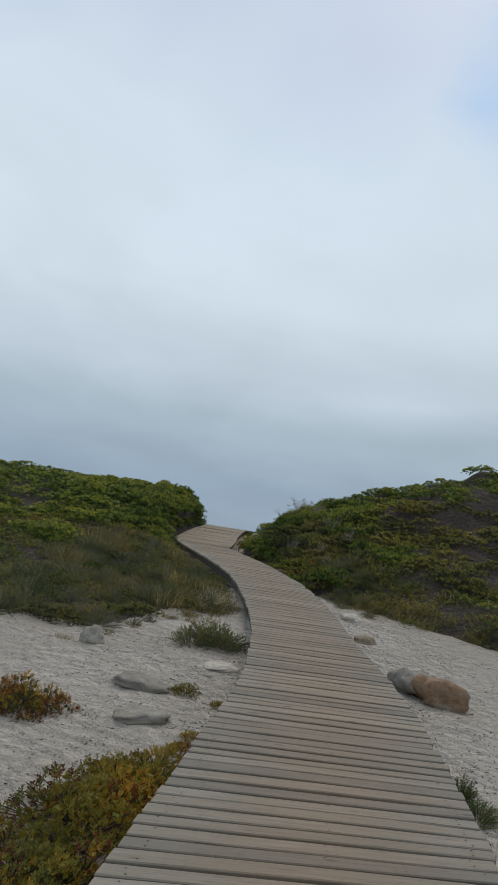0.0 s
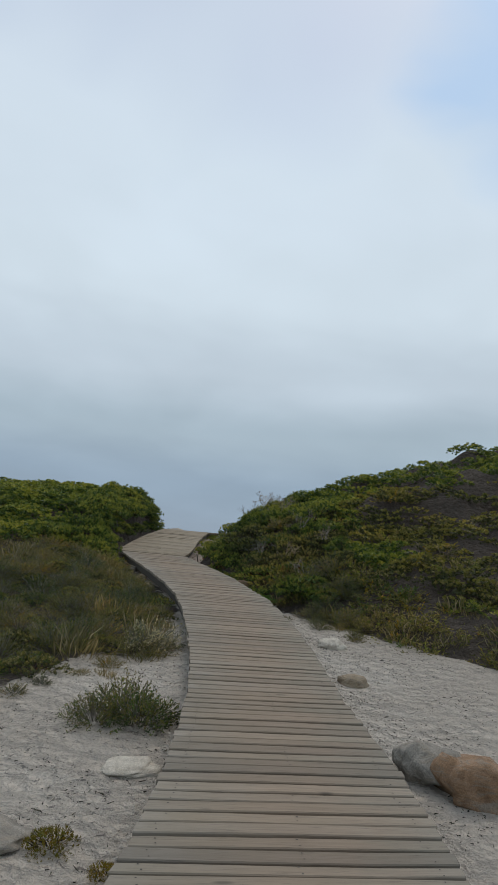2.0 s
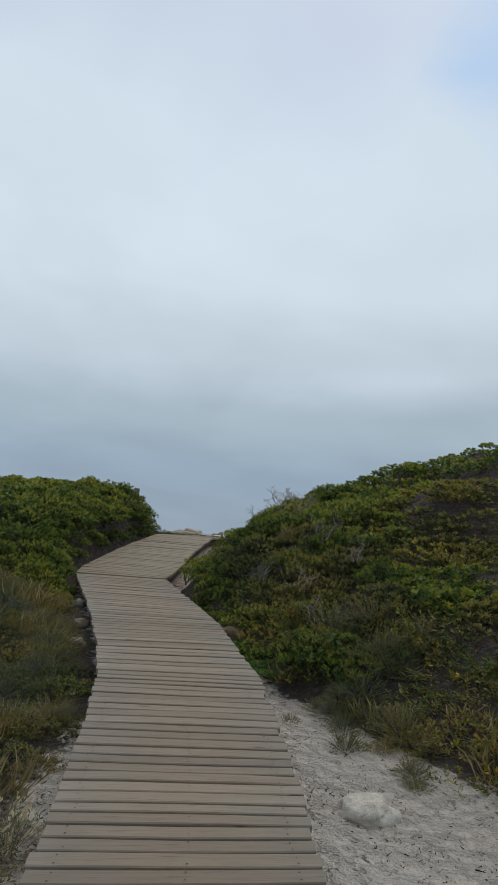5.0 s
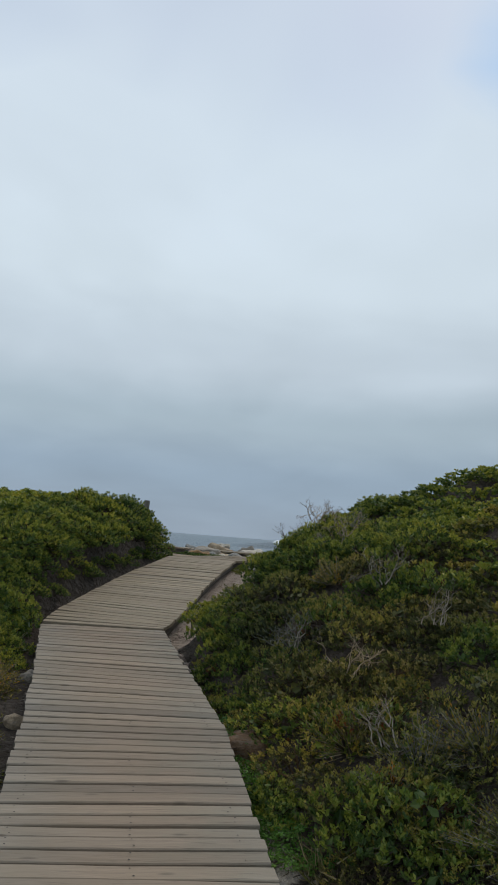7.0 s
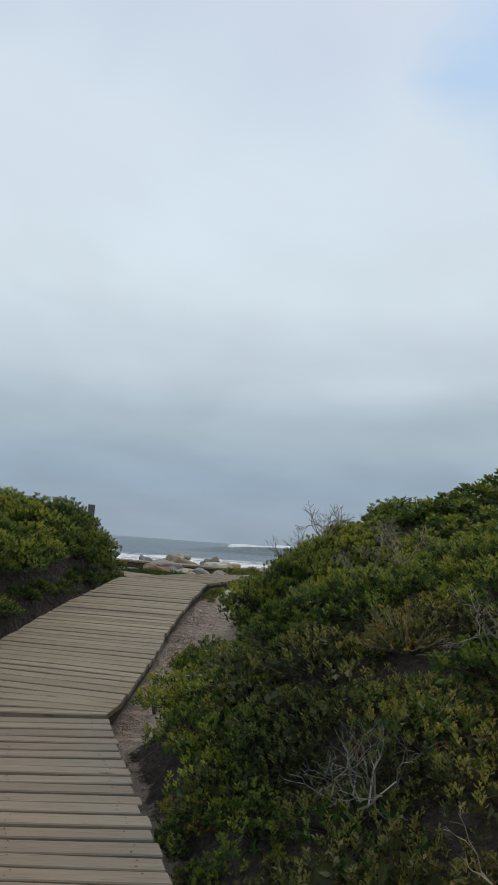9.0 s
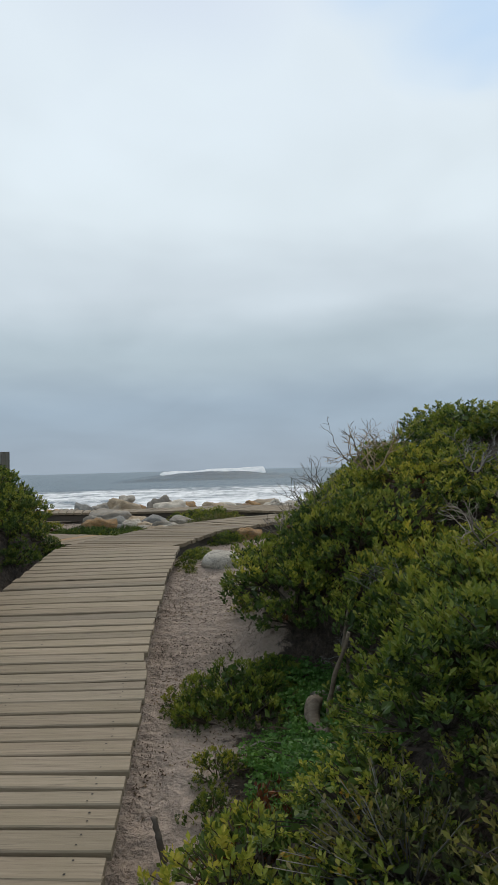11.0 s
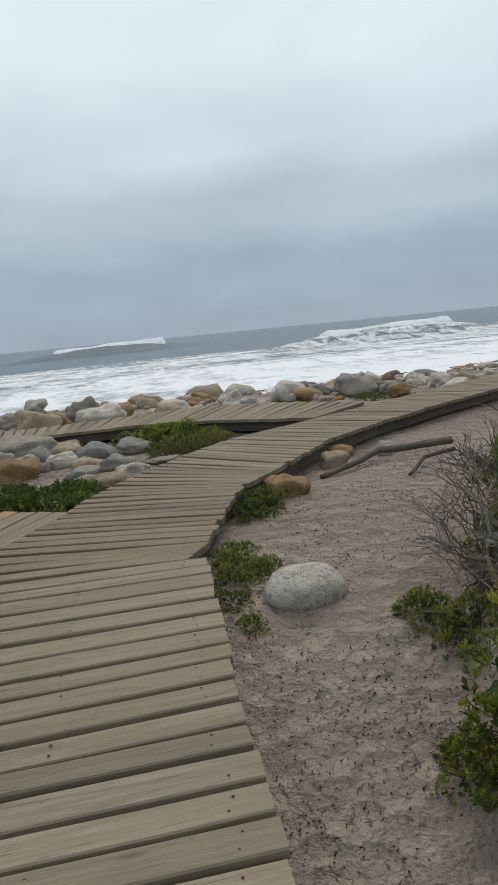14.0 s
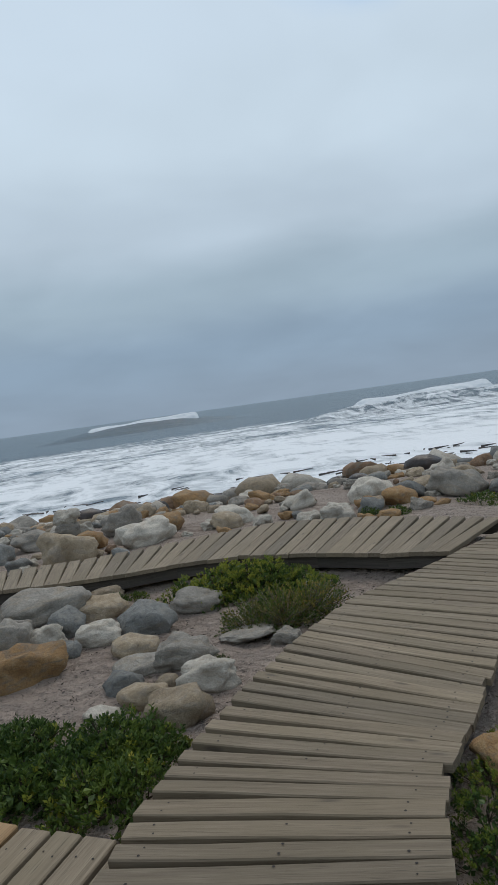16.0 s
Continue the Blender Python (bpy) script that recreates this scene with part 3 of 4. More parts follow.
# ---- plants ----
class Shoot:
    """Collects leaves and twigs of one plant."""

    def __init__(self, seed):
        self.rng = random.Random(seed)
        self.v, self.f, self.m = [], [], []

    def blade(self, p, way, long, wide, mat=0, bend=0.25):
        """A folded leaf of two quads, pointed at its tip."""
        way = way.normalized()
        side = way.cross(Vector((self.rng.uniform(-1, 1), self.rng.uniform(-1, 1), self.rng.uniform(-1, 1)))).normalized()
        up = side.cross(way)
        a = p
        mid = p + way * long * 0.6 + up * long * bend * 0.3
        tip = p + way * long + up * long * bend * -0.15
        k = len(self.v)
        self.v += [a, mid - side * wide / 2, tip, mid + side * wide / 2]
        self.f.append((k, k + 1, k + 2, k + 3))
        self.m.append(mat)

    def stick(self, a, b, r0, r1, mat=0):
        d = (b - a)
        if d.length < 1e-5:
            return
        s = d.cross(Vector((0.3, 0.7, 0.2))).normalized()
        u = s.cross(d).normalized()
        k = len(self.v)
        for p, r in ((a, r0), (b, r1)):
            for q in range(3):
                an = q * 2.0944
                self.v.append(p + (s * math.cos(an) + u * math.sin(an)) * r)
        for q in range(3):
            self.f.append((k + q, k + (q + 1) % 3, k + 3 + (q + 1) % 3, k + 3 + q))
            self.m.append(mat)

    def mesh(self, name, mats):
        return link_mesh(name, self.v, self.f, mats, self.m)


def dome(rng, low=-0.15):
    while True:
        d = Vector((rng.gauss(0, 1), rng.gauss(0, 1), rng.gauss(0, 1))).normalized()
        if d.z > low:
            return d


def bumpy(d, seed, amount=0.3):
    return 1.0 + amount * noise.noise(d * 1.9 + Vector((seed * 7.1, 0, 0))) + amount * 0.5 * noise.noise(d * 4.3 + Vector((0, seed * 3.3, 0)))


def rosette_bush(seed, radius, high, tips, new_share, leaf_long, red=0.0, mats=None, clumps=9, whorl=7):
    """Cushion shrub: rounded heads of shoots, each shoot a whorl of upright oval leaves, with dark hollows between the heads."""
    sh, st = Shoot(seed), Shoot(seed + 50)
    rng = sh.rng
    flat = high / radius
    heads = []
    for c in range(clumps):
        an = c * 2.4 + rng.uniform(-0.4, 0.4)
        ring = math.sqrt((c + 0.3) / clumps)
        rad = radius * rng.uniform(0.27, 0.42)
        lift = max(0.1, 1.0 - ring * ring) ** 0.6 * rng.uniform(0.72, 1.0)
        heads.append((Vector((math.cos(an) * ring * radius * 0.74, math.sin(an) * ring * radius * 0.74, max(0.25 * rad, high * lift - rad * 0.75 * flat))), rad, rng.random() < red * 4))
        st.stick(Vector((0, 0, 0)), heads[-1][0], 0.009, 0.005)
    for head, rad, rusty in heads:
        # oversized dark leaves added inside each head, filler that blocks light from the hollows
        for _ in range(10):
            d = dome(rng, -0.5)
            sh.blade(head + d * rad * 0.3, d.cross(dome(rng)), rad * 0.38, rad * 0.24, 0)
    made = 0
    for _ in range(tips * 5):
        if made >= tips:
            break
        head, rad, rusty = heads[rng.randrange(clumps)]
        d = dome(rng, -0.35)
        depth = rng.random() ** 2 * 0.3
        p = head + Vector((d.x, d.y, d.z * flat * 0.85)) * rad * (1 - depth) * bumpy(d, seed, 0.2)
        if p.z < 0.015 or any(h is not head and (p - h).length < r * 0.7 for h, r, _ in heads):
            continue
        made += 1
        grow = Vector((d.x * 0.6, d.y * 0.6, max(0.0, d.z) * 0.5 + 0.75)).normalized()
        fresh = depth < 0.16 and d.z > 0.15 and rng.random() < new_share * (0.25 + d.z)
        tone = 2 if (rusty and rng.random() < 0.6) or rng.random() < red * 0.4 else 1 if fresh else 0
        for j in range(whorl):
            an = j * 2.4 + rng.random()
            out = Vector((math.cos(an), math.sin(an), 0))
            way = grow * rng.uniform(0.6, 1.1) + out * rng.uniform(0.55, 1.05)
            sh.blade(p - grow * (j * 0.005), way, leaf_long * rng.uniform(0.75, 1.15), leaf_long * rng.uniform(0.4, 0.55), tone)
        if made % 4 == 0:
            st.stick(head * 0.6, p, 0.004, 0.002)
    return sh.mesh("foliage", mats or [LEAF_OLD, LEAF_NEW, LEAF_RED]), st.mesh("branchwork", [BARK])


def heath_bush(seed, radius, high, tips, mats, share=0.2, fine=0.022):
    """Wiry fine-leaved shrublet."""
    sh, st = Shoot(seed), Shoot(seed + 50)
    rng = sh.rng
    for i in range(tips):
        d = dome(rng, 0.0)
        k = bumpy(d, seed, 0.45)
        p = Vector((d.x * radius * k, d.y * radius * k, max(0.03, d.z * high * k)))
        root = Vector((p.x * 0.35, p.y * 0.35, p.z * rng.uniform(0.1, 0.5)))
        st.stick(root, p, 0.0032, 0.0014)
        alt = 1 if rng.random() < share else 0
        for j in range(9):
            q = root.lerp(p, 0.25 + 0.75 * (j + rng.random()) / 9)
            way = (p - root).normalized() * 0.7 + Vector((rng.gauss(0, 0.6), rng.gauss(0, 0.6), rng.gauss(0.3, 0.5)))
            sh.blade(q, way, fine * rng.uniform(0.85, 1.6), fine * rng.uniform(0.4, 0.6), alt)
    return sh.mesh("foliage", mats), st.mesh("branchwork", [TWIG])


def grass_tuft(seed, radius, high, blades):
    sh = Shoot(seed)
    rng = sh.rng
    for i in range(blades):
        an, r = rng.uniform(0, 6.283), radius * math.sqrt(rng.random())
        p = Vector((r * math.cos(an), r * math.sin(an), 0))
        way = Vector((rng.gauss(0, 0.4) + math.cos(an) * 0.3, rng.gauss(0, 0.4) + math.sin(an) * 0.3, 1))
        long = high * rng.uniform(0.45, 1.15)
        sh.blade(p, way, long, rng.uniform(0.006, 0.012), 0 if rng.random() < 0.8 else 1, rng.uniform(0.1, 0.7))
    return sh.mesh("tuft", [GRASS_DRY, LEAF_HEATH])


def dead_bush(seed, size, limbs):
    """Bare grey forked twigs."""
    st = Shoot(seed)
    rng = st.rng

    def fork(p, way, long, r, level):
        q = p + way * long
        mid = p.lerp(q, 0.5) + Vector((rng.gauss(0, 1), rng.gauss(0, 1), rng.gauss(0, 1))) * long * 0.08
        st.stick(p, mid, r, r * 0.85)
        st.stick(mid, q, r * 0.85, r * 0.65)
        if level:
            for _ in range(rng.choice((2, 2, 3))):
                turn = (way + Vector((rng.gauss(0, 0.55), rng.gauss(0, 0.55), rng.gauss(0.05, 0.45)))).normalized()
                fork(q, turn, long * rng.uniform(0.55, 0.85), r * 0.62, level - 1)

    for i in range(limbs):
        an = rng.uniform(0, 6.283)
        fork(Vector((rng.gauss(0, 0.06), rng.gauss(0, 0.06), 0)), Vector((math.cos(an), math.sin(an), rng.uniform(0.5, 1.6))).normalized(), size * 0.34, 0.0075, 3)
    return st.mesh("twig_crown", [TWIG])


def creeper(seed, radius, leaves):
    """Trailing ground cover: thin runners and three-lobed leaves."""
    sh, st = Shoot(seed), Shoot(seed + 50)
    rng = sh.rng
    for i in range(leaves):
        an, r = rng.uniform(0, 6.283), radius * math.sqrt(rng.random()) * (0.75 + 0.35 * noise.noise((math.cos(i), seed, 0)))
        p = Vector((r * math.cos(an), r * math.sin(an), rng.uniform(0.015, 0.075)))
        big = rng.uniform(0.8, 1.35)
        for j in range(3):
            b = j * 2.094 + i
            sh.blade(p, Vector((math.cos(b), math.sin(b), rng.uniform(0.0, 0.5))), big * rng.uniform(0.011, 0.018), big * rng.uniform(0.01, 0.016), 0)
    for i in range(9):
        a, q = i * 0.7 + rng.random(), Vector((0, 0, 0.01))
        for k in range(4):
            a += rng.uniform(-0.5, 0.5)
            b = q + Vector((math.cos(a) * radius * 0.24, math.sin(a) * radius * 0.24, rng.uniform(-0.004, 0.008)))
            st.stick(q, b, 0.003, 0.002)
            q = b
    return sh.mesh("leaf_mat", [LEAF_CLOVER]), st.mesh("runner", [BARK])


def plant(name, label, category, group, meshes, m):
    """A plant from its meshes: the first copy, later ones by copy_thing()."""
    thing = tagged(new(name, None), label, category, group)
    for me in meshes:
        part(me.name.split(".")[0], me, thing)
    thing.matrix_basis = m
    return thing


FAR_SCRUB = []


def join_all(name, label, category, items):
    """One mesh out of many copies, for what stands too far off to count."""
    mats, vs, ls, ts, ms, base = [], [], [], [], [], 0
    for me, m in items:
        nv, nl, nf = len(me.vertices), len(me.loops), len(me.polygons)
        co, li, tot, mi = np.empty(nv * 3, np.float32), np.empty(nl, np.int32), np.empty(nf, np.int32), np.empty(nf, np.int32)
        me.vertices.foreach_get("co", co)
        me.loops.foreach_get("vertex_index", li)
        me.polygons.foreach_get("loop_total", tot)
        me.polygons.foreach_get("material_index", mi)
        mm = np.array(m)
        vs.append((co.reshape(-1, 3) @ mm[:3, :3].T + mm[:3, 3]).astype(np.float32))
        for x in me.materials:
            if x not in mats:
                mats.append(x)
        ls.append(li + base)
        ts.append(tot)
        ms.append(np.array([mats.index(x) for x in me.materials])[mi])
        base += nv
    v, l, t, k = np.concatenate(vs), np.concatenate(ls), np.concatenate(ts), np.concatenate(ms)
    me = bpy.data.meshes.new(name)
    me.vertices.add(len(v))
    me.vertices.foreach_set("co", v.ravel())
    me.loops.add(len(l))
    me.loops.foreach_set("vertex_index", l.astype(np.int32))
    me.polygons.add(len(t))
    me.polygons.foreach_set("loop_start", np.concatenate(([0], np.cumsum(t)[:-1])).astype(np.int32))
    for x in mats:
        me.materials.append(x)
    me.polygons.foreach_set("material_index", k.astype(np.int32))
    me.update(calc_edges=True)
    return tagged(new(name, me), label, category, kind="stuff")


class Kind:
    """A plant kind with several shapes, set out as copies."""

    def __init__(self, name, label, category, group, shapes, coarse=None):
        self.args, self.shapes, self.first = (name, label, category, group), shapes, {}
        self.coarse = [c[:1] for c in (coarse or shapes)]

    def set(self, rng, x, y, size=1.0, sink=0.03, tilt=8, squash=1.0, z=None):
        k = rng.randrange(len(self.shapes))
        zz = (ground_z(x, y) if z is None else z) - sink
        m = pose(x, y, zz, rng.uniform(-tilt, tilt), rng.uniform(-tilt, tilt), rng.uniform(0, 360))
        if x > 2.2 or x < -2.9:
            size, squash = (1.25 + 0.2 * (size - 1), squash * 0.72) if 3.6 < abs(x) < 9.5 else (size * 1.12, squash * 0.8)
            m = Matrix.Translation((0, 0, -0.07)) @ m
            FAR_SCRUB.extend((me, m @ Matrix.Diagonal((size, size, size * squash, 1))) for me in self.coarse[k % len(self.coarse)])
            return None
        if k not in self.first:
            self.first[k] = plant(*self.args, self.shapes[k], m)
            ob = self.first[k]
        else:
            ob = copy_thing(self.first[k], m)
        ob.scale = (size, size, size * squash)
        return ob


EVERGREEN = Kind("bush", "dense evergreen bush with glossy oval leaves on the dune", "bush", "evergreen dune bushes", [rosette_bush(11, 0.42, 0.36, 320, 1.4, 0.03), rosette_bush(12, 0.45, 0.33, 320, 1.7, 0.031), rosette_bush(13, 0.4, 0.38, 320, 1.1, 0.03), rosette_bush(14, 0.44, 0.35, 320, 1.5, 0.03, 0.015)], [rosette_bush(15, 0.42, 0.36, 150, 1.15, 0.045, whorl=6), rosette_bush(16, 0.45, 0.34, 150, 1.35, 0.045, whorl=6)])
SMALLLEAF = Kind("bush", "small-leaved olive and brown-tipped bush on the dune", "bush", "small-leaved dune bushes", [rosette_bush(17, 0.4, 0.3, 270, 1.5, 0.024, mats=[LEAF_DULL, LEAF_TIP, LEAF_RED], clumps=13), rosette_bush(18, 0.43, 0.28, 270, 1.1, 0.025, mats=[LEAF_DULL, LEAF_HEATH, LEAF_TIP], clumps=12), rosette_bush(19, 0.4, 0.29, 270, 1.6, 0.024, 0.03, mats=[LEAF_OLD, LEAF_TIP, LEAF_RED], clumps=13)], [rosette_bush(20, 0.42, 0.32, 150, 1.5, 0.042, mats=[LEAF_DULL, LEAF_TIP, LEAF_RED], clumps=10, whorl=6), rosette_bush(27, 0.42, 0.3, 150, 1.2, 0.042, mats=[LEAF_DULL, LEAF_HEATH, LEAF_TIP], clumps=10, whorl=6)])
OLIVE = Kind("heath_shrub", "low wiry olive-brown heath shrub on the dune slope", "shrub", "olive heath shrubs", [heath_bush(21, 0.34, 0.3, 165, [LEAF_HEATH, LEAF_NEW], 0.12), heath_bush(22, 0.36, 0.26, 165, [LEAF_HEATH, LEAF_GOLD]), heath_bush(23, 0.32, 0.3, 160, [LEAF_HEATH, LEAF_OLD], 0.5)], [heath_bush(24, 0.34, 0.3, 60, [LEAF_HEATH, LEAF_NEW], 0.12, 0.04), heath_bush(25, 0.36, 0.26, 60, [LEAF_HEATH, LEAF_GOLD], 0.2, 0.04), heath_bush(26, 0.32, 0.3, 60, [LEAF_HEATH, LEAF_OLD], 0.5, 0.04)])
GREENHEATH = Kind("heath_shrub", "fine-leaved dark green shrub in the sand", "shrub", "green heath shrubs", [heath_bush(31, 0.34, 0.3, 230, [LEAF_OLD, LEAF_HEATH], 0.4, 0.028), heath_bush(32, 0.32, 0.32, 230, [LEAF_OLD, LEAF_HEATH], 0.5, 0.028)], [heath_bush(35, 0.34, 0.3, 80, [LEAF_OLD, LEAF_HEATH], 0.4, 0.05)])
GOLD = Kind("succulent_shrub", "orange and yellow-green succulent shrub beside the boardwalk", "shrub", "golden succulent shrubs", [rosette_bush(41, 0.36, 0.32, 380, 2.4, 0.021, 0.02, [LEAF_GOLD, LEAF_GOLD, LEAF_RED], 11), rosette_bush(42, 0.34, 0.3, 380, 2.4, 0.021, 0.03, [LEAF_GOLD, LEAF_TIP, LEAF_RED], 11)], [heath_bush(43, 0.36, 0.32, 110, [LEAF_NEW, LEAF_GOLD], 0.6, 0.055)])
MAT = Kind("ground_shrub", "low dense green mat of small leaves on the sand", "shrub", "low green mats", [rosette_bush(33, 0.3, 0.2, 150, 0.25, 0.029), rosette_bush(34, 0.28, 0.22, 150, 0.15, 0.027)])
RUST = Kind("bush", "rust-brown withered sprig among green bushes", "bush", "withered sprigs", [heath_bush(96, 0.17, 0.3, 90, [LEAF_RED, LEAF_OLD], 0.35, 0.03)])
GRASS = Kind("grass_tuft", "dry straw-coloured grass tuft on the dune", "grass", "dry grass tufts", [[grass_tuft(51, 0.16, 0.26, 120)], [grass_tuft(52, 0.2, 0.22, 140)]])
DEAD = Kind("dead_bush", "bare grey leafless bush of forked twigs", "bush", "dead grey bushes", [[dead_bush(61, 0.55, 7)], [dead_bush(62, 0.5, 8)]])
CREEP = Kind("creeper_patch", "bright green ground creeper with small round leaves", "ground cover", "green creepers", [creeper(71, 0.3, 520), creeper(72, 0.28, 500)])

rng = random.Random(7)


def scatter(x0, x1, y0, y1, step, choose):
    y = y0
    while y < y1:
        x = x0
        while x < x1:
            choose(x + rng.uniform(-0.45, 0.45) * step, y + rng.uniform(-0.45, 0.45) * step)
            x += step
        y += step


def right_scrub(x, y):
    d = inside_r(x, y)
    if d < 0.12:
        return
    patch = noise.noise((x * 0.7, y * 0.7, 5.0))
    if 16.6 < y < 18.6 and d < 0.72:
        for _ in range(2 if d > 0.3 else 0):
            CREEP.set(rng, x + rng.uniform(-0.12, 0.12), y + rng.uniform(-0.12, 0.12), rng.uniform(0.8, 1.2), sink=0.0)
        return
    if 19.6 < y < 21.6 and 0.15 < d < 1.1:
        if rng.random() < 0.6:
            DEAD.set(rng, x, y, rng.uniform(0.9, 1.3))
            return
    if y < 12.6 and d < 1.6:
        if rng.random() < 0.7:
            OLIVE.set(rng, x, y, rng.uniform(0.6, 0.95), squash=0.85)
        else:
            GRASS.set(rng, x, y, rng.uniform(0.8, 1.2))
    elif patch < 0.12 and d > 0.5 and y < 16.3:
        (SMALLLEAF if rng.random() < 0.8 else OLIVE if rng.random() < 0.8 else DEAD).set(rng, x, y, rng.uniform(0.8, 1.15))
    elif d < 0.3:
        EVERGREEN.set(rng, x, y, rng.uniform(0.45, 0.65))
    else:
        (SMALLLEAF if y < 16.6 and rng.random() < 0.3 else EVERGREEN).set(rng, x, y, rng.uniform(0.8, 1.15), squash=rng.uniform(0.85, 1.1))


scatter(-0.3, 2.7, 10.2, 22.5, 0.4, right_scrub)


def right_low(x, y):
    d = inside_r(x, y)
    if (0.05 if x < 2.7 else 0.45) < d < 1.7:
        (OLIVE if rng.random() < 0.75 else GRASS).set(rng, x, y, rng.uniform(0.55, 0.9), squash=0.9)


scatter(0.9, 2.7, 10.2, 12.7, 0.3, right_low)
scatter(2.7, 5.5, 8.6, 12.0, 0.38, right_low)
scatter(2.7, 3.6, 10.2, 22.5, 0.42, right_scrub)
scatter(3.6, 9.5, 9.6, 24, 0.62, right_scrub)


def left_scrub(x, y):
    d = inside_l(x, y)
    if d < 0.05:
        return
    if y > 15.2 + 0.5 * noise.noise((x, y, 2.0)) or (y > 12.5 and x < -3.2 and noise.noise((x * 0.6, y * 0.6, 9.0)) > -0.1):
        size = rng.uniform(0.6, 0.75) if d < 0.25 else rng.uniform(0.8, 1.2)
        EVERGREEN.set(rng, x, y, size)
    elif rng.random() < 0.36:
        SMALLLEAF.set(rng, x, y, rng.uniform(0.5, 0.85), squash=0.75)
    elif rng.random() < 0.85:
        OLIVE.set(rng, x, y, rng.uniform(0.7, 1.05), squash=0.8)
    else:
        GRASS.set(rng, x, y, rng.uniform(0.8, 1.3))


scatter(-3.4, 0.0, 8.1, 15.6, 0.33, left_scrub)
scatter(-3.4, 0.0, 15.6, 22.2, 0.4, left_scrub)
scatter(-4.4, -3.4, 8.1, 22.2, 0.36, left_scrub)
scatter(-9.5, -4.4, 8.0, 22.5, 0.62, left_scrub)


def fringe(x, y):
    """Sparse sprigs where the scrub thins out into the sand."""
    if y > 13 or lerp_table(MAIN_L, y) - 0.15 < x < lerp_table(MAIN_R, y) + 0.15:
        return
    d = max(inside_r(x, y), inside_l(x, y))
    if -0.55 < d < 0.1 and rng.random() < 0.42 + 0.5 * d:
        (OLIVE if rng.random() < 0.5 else GRASS).set(rng, x, y, rng.uniform(0.25, 0.5))


scatter(-3.3, 2.7, 7.4, 12.8, 0.24, fringe)
scatter(9.5, 20.0, 9.6, 24, 1.6, lambda x, y: EVERGREEN.set(rng, x, y, rng.uniform(1.5, 2.0)) if inside_r(x, y) > 0.3 else None)
scatter(-20.0, -9.5, 8.6, 22, 1.6, lambda x, y: (EVERGREEN if y > 13 else OLIVE).set(rng, x, y, rng.uniform(1.5, 2.0)) if inside_l(x, y) > 0.3 else None)


# ---- rocks ----
def boulder_mesh(seed, flat=0.62, rough=0.3, mat=None, squareness=0.0, coarse=False):
    bm = bmesh.new()
    bmesh.ops.create_icosphere(bm, subdivisions=2 if coarse else 4 if seed < 9 else 3, radius=1.0)
    off = Vector((seed * 5.3, seed * 1.7, 0))
    for v in bm.verts:
        d = v.co.normalized()
        k = 1 + rough * noise.noise(d * 1.3 + off) + rough * 0.4 * noise.noise(d * 2.9 + off) + 0.05 * abs(noise.noise(d * 4.5 + off)) + 0.025 * noise.noise(d * 9 + off)
        box = 1.0 / max(abs(d.x), abs(d.y), abs(d.z))
        k *= 1 + squareness * (min(box, 1.35) - 1)
        v.co = Vector((d.x * k, d.y * k * 0.82, d.z * k * flat))
    for f in bm.faces:
        f.smooth = True
    me = bpy.data.meshes.new("boulder")
    bm.to_mesh(me)
    bm.free()
    me.materials.append(mat)
    return me


TINTS = {"grey": (ROCK_GREY, "grey sea-worn boulder"), "pale": (ROCK_PALE, "pale sea-worn sandstone boulder"), "tan": (ROCK_TAN, "tan sea-worn boulder"), "orange": (ROCK_ORANGE, "orange-stained sandstone boulder"), "red": (ROCK_RED, "red-brown sandstone boulder"), "blue": (ROCK_BLUE, "smooth blue-grey boulder"), "lichen": (ROCK_LICHEN, "pale round boulder"), "wet": (ROCK_WET, "wet dark rock at the waterline")}
SHAPES = {}
for ti, tint in enumerate(TINTS):
    SHAPES[tint] = [boulder_mesh(ti * 4 + k + 1, (0.6, 0.7, 0.55)[k], (0.38, 0.5, 0.34)[k], TINTS[tint][0], (0.25, 0.6, 0.1)[k]) for k in range(3)]
SHAPES["lichen"][2] = boulder_mesh(70, 0.62, 0.14, ROCK_LICHEN, 0.0)
COARSE = {tint: [boulder_mesh(ti * 4 + k + 1, (0.6, 0.7, 0.55)[k], (0.38, 0.5, 0.34)[k], TINTS[tint][0], (0.25, 0.6, 0.1)[k], True) for k in range(3)] for ti, tint in enumerate(TINTS)}


def set_boulder(x, y, half, high, tint, where, rng, z=None, spin=None, group="beach boulders", lean=8):
    shape = rng.randrange(3)
    if "lichen" in where or "buried" in where:
        shape, z = 2, base_z(x, y) + high * (0.12 if "lichen" in where else -0.02)
    ob = new("boulder", SHAPES[tint][shape])
    zz = base_z(x, y) + high * 0.26 if z is None else z
    ob.matrix_basis = pose(x, y, zz, rng.uniform(-lean, lean), rng.uniform(-lean, lean), rng.uniform(0, 360) if spin is None else spin)
    ob.scale = (half, half * rng.uniform(0.85, 1.1), high / 1.25)
    return tagged(ob, TINTS[tint][1] + " " + where, "boulder", group)


rng = random.Random(19)
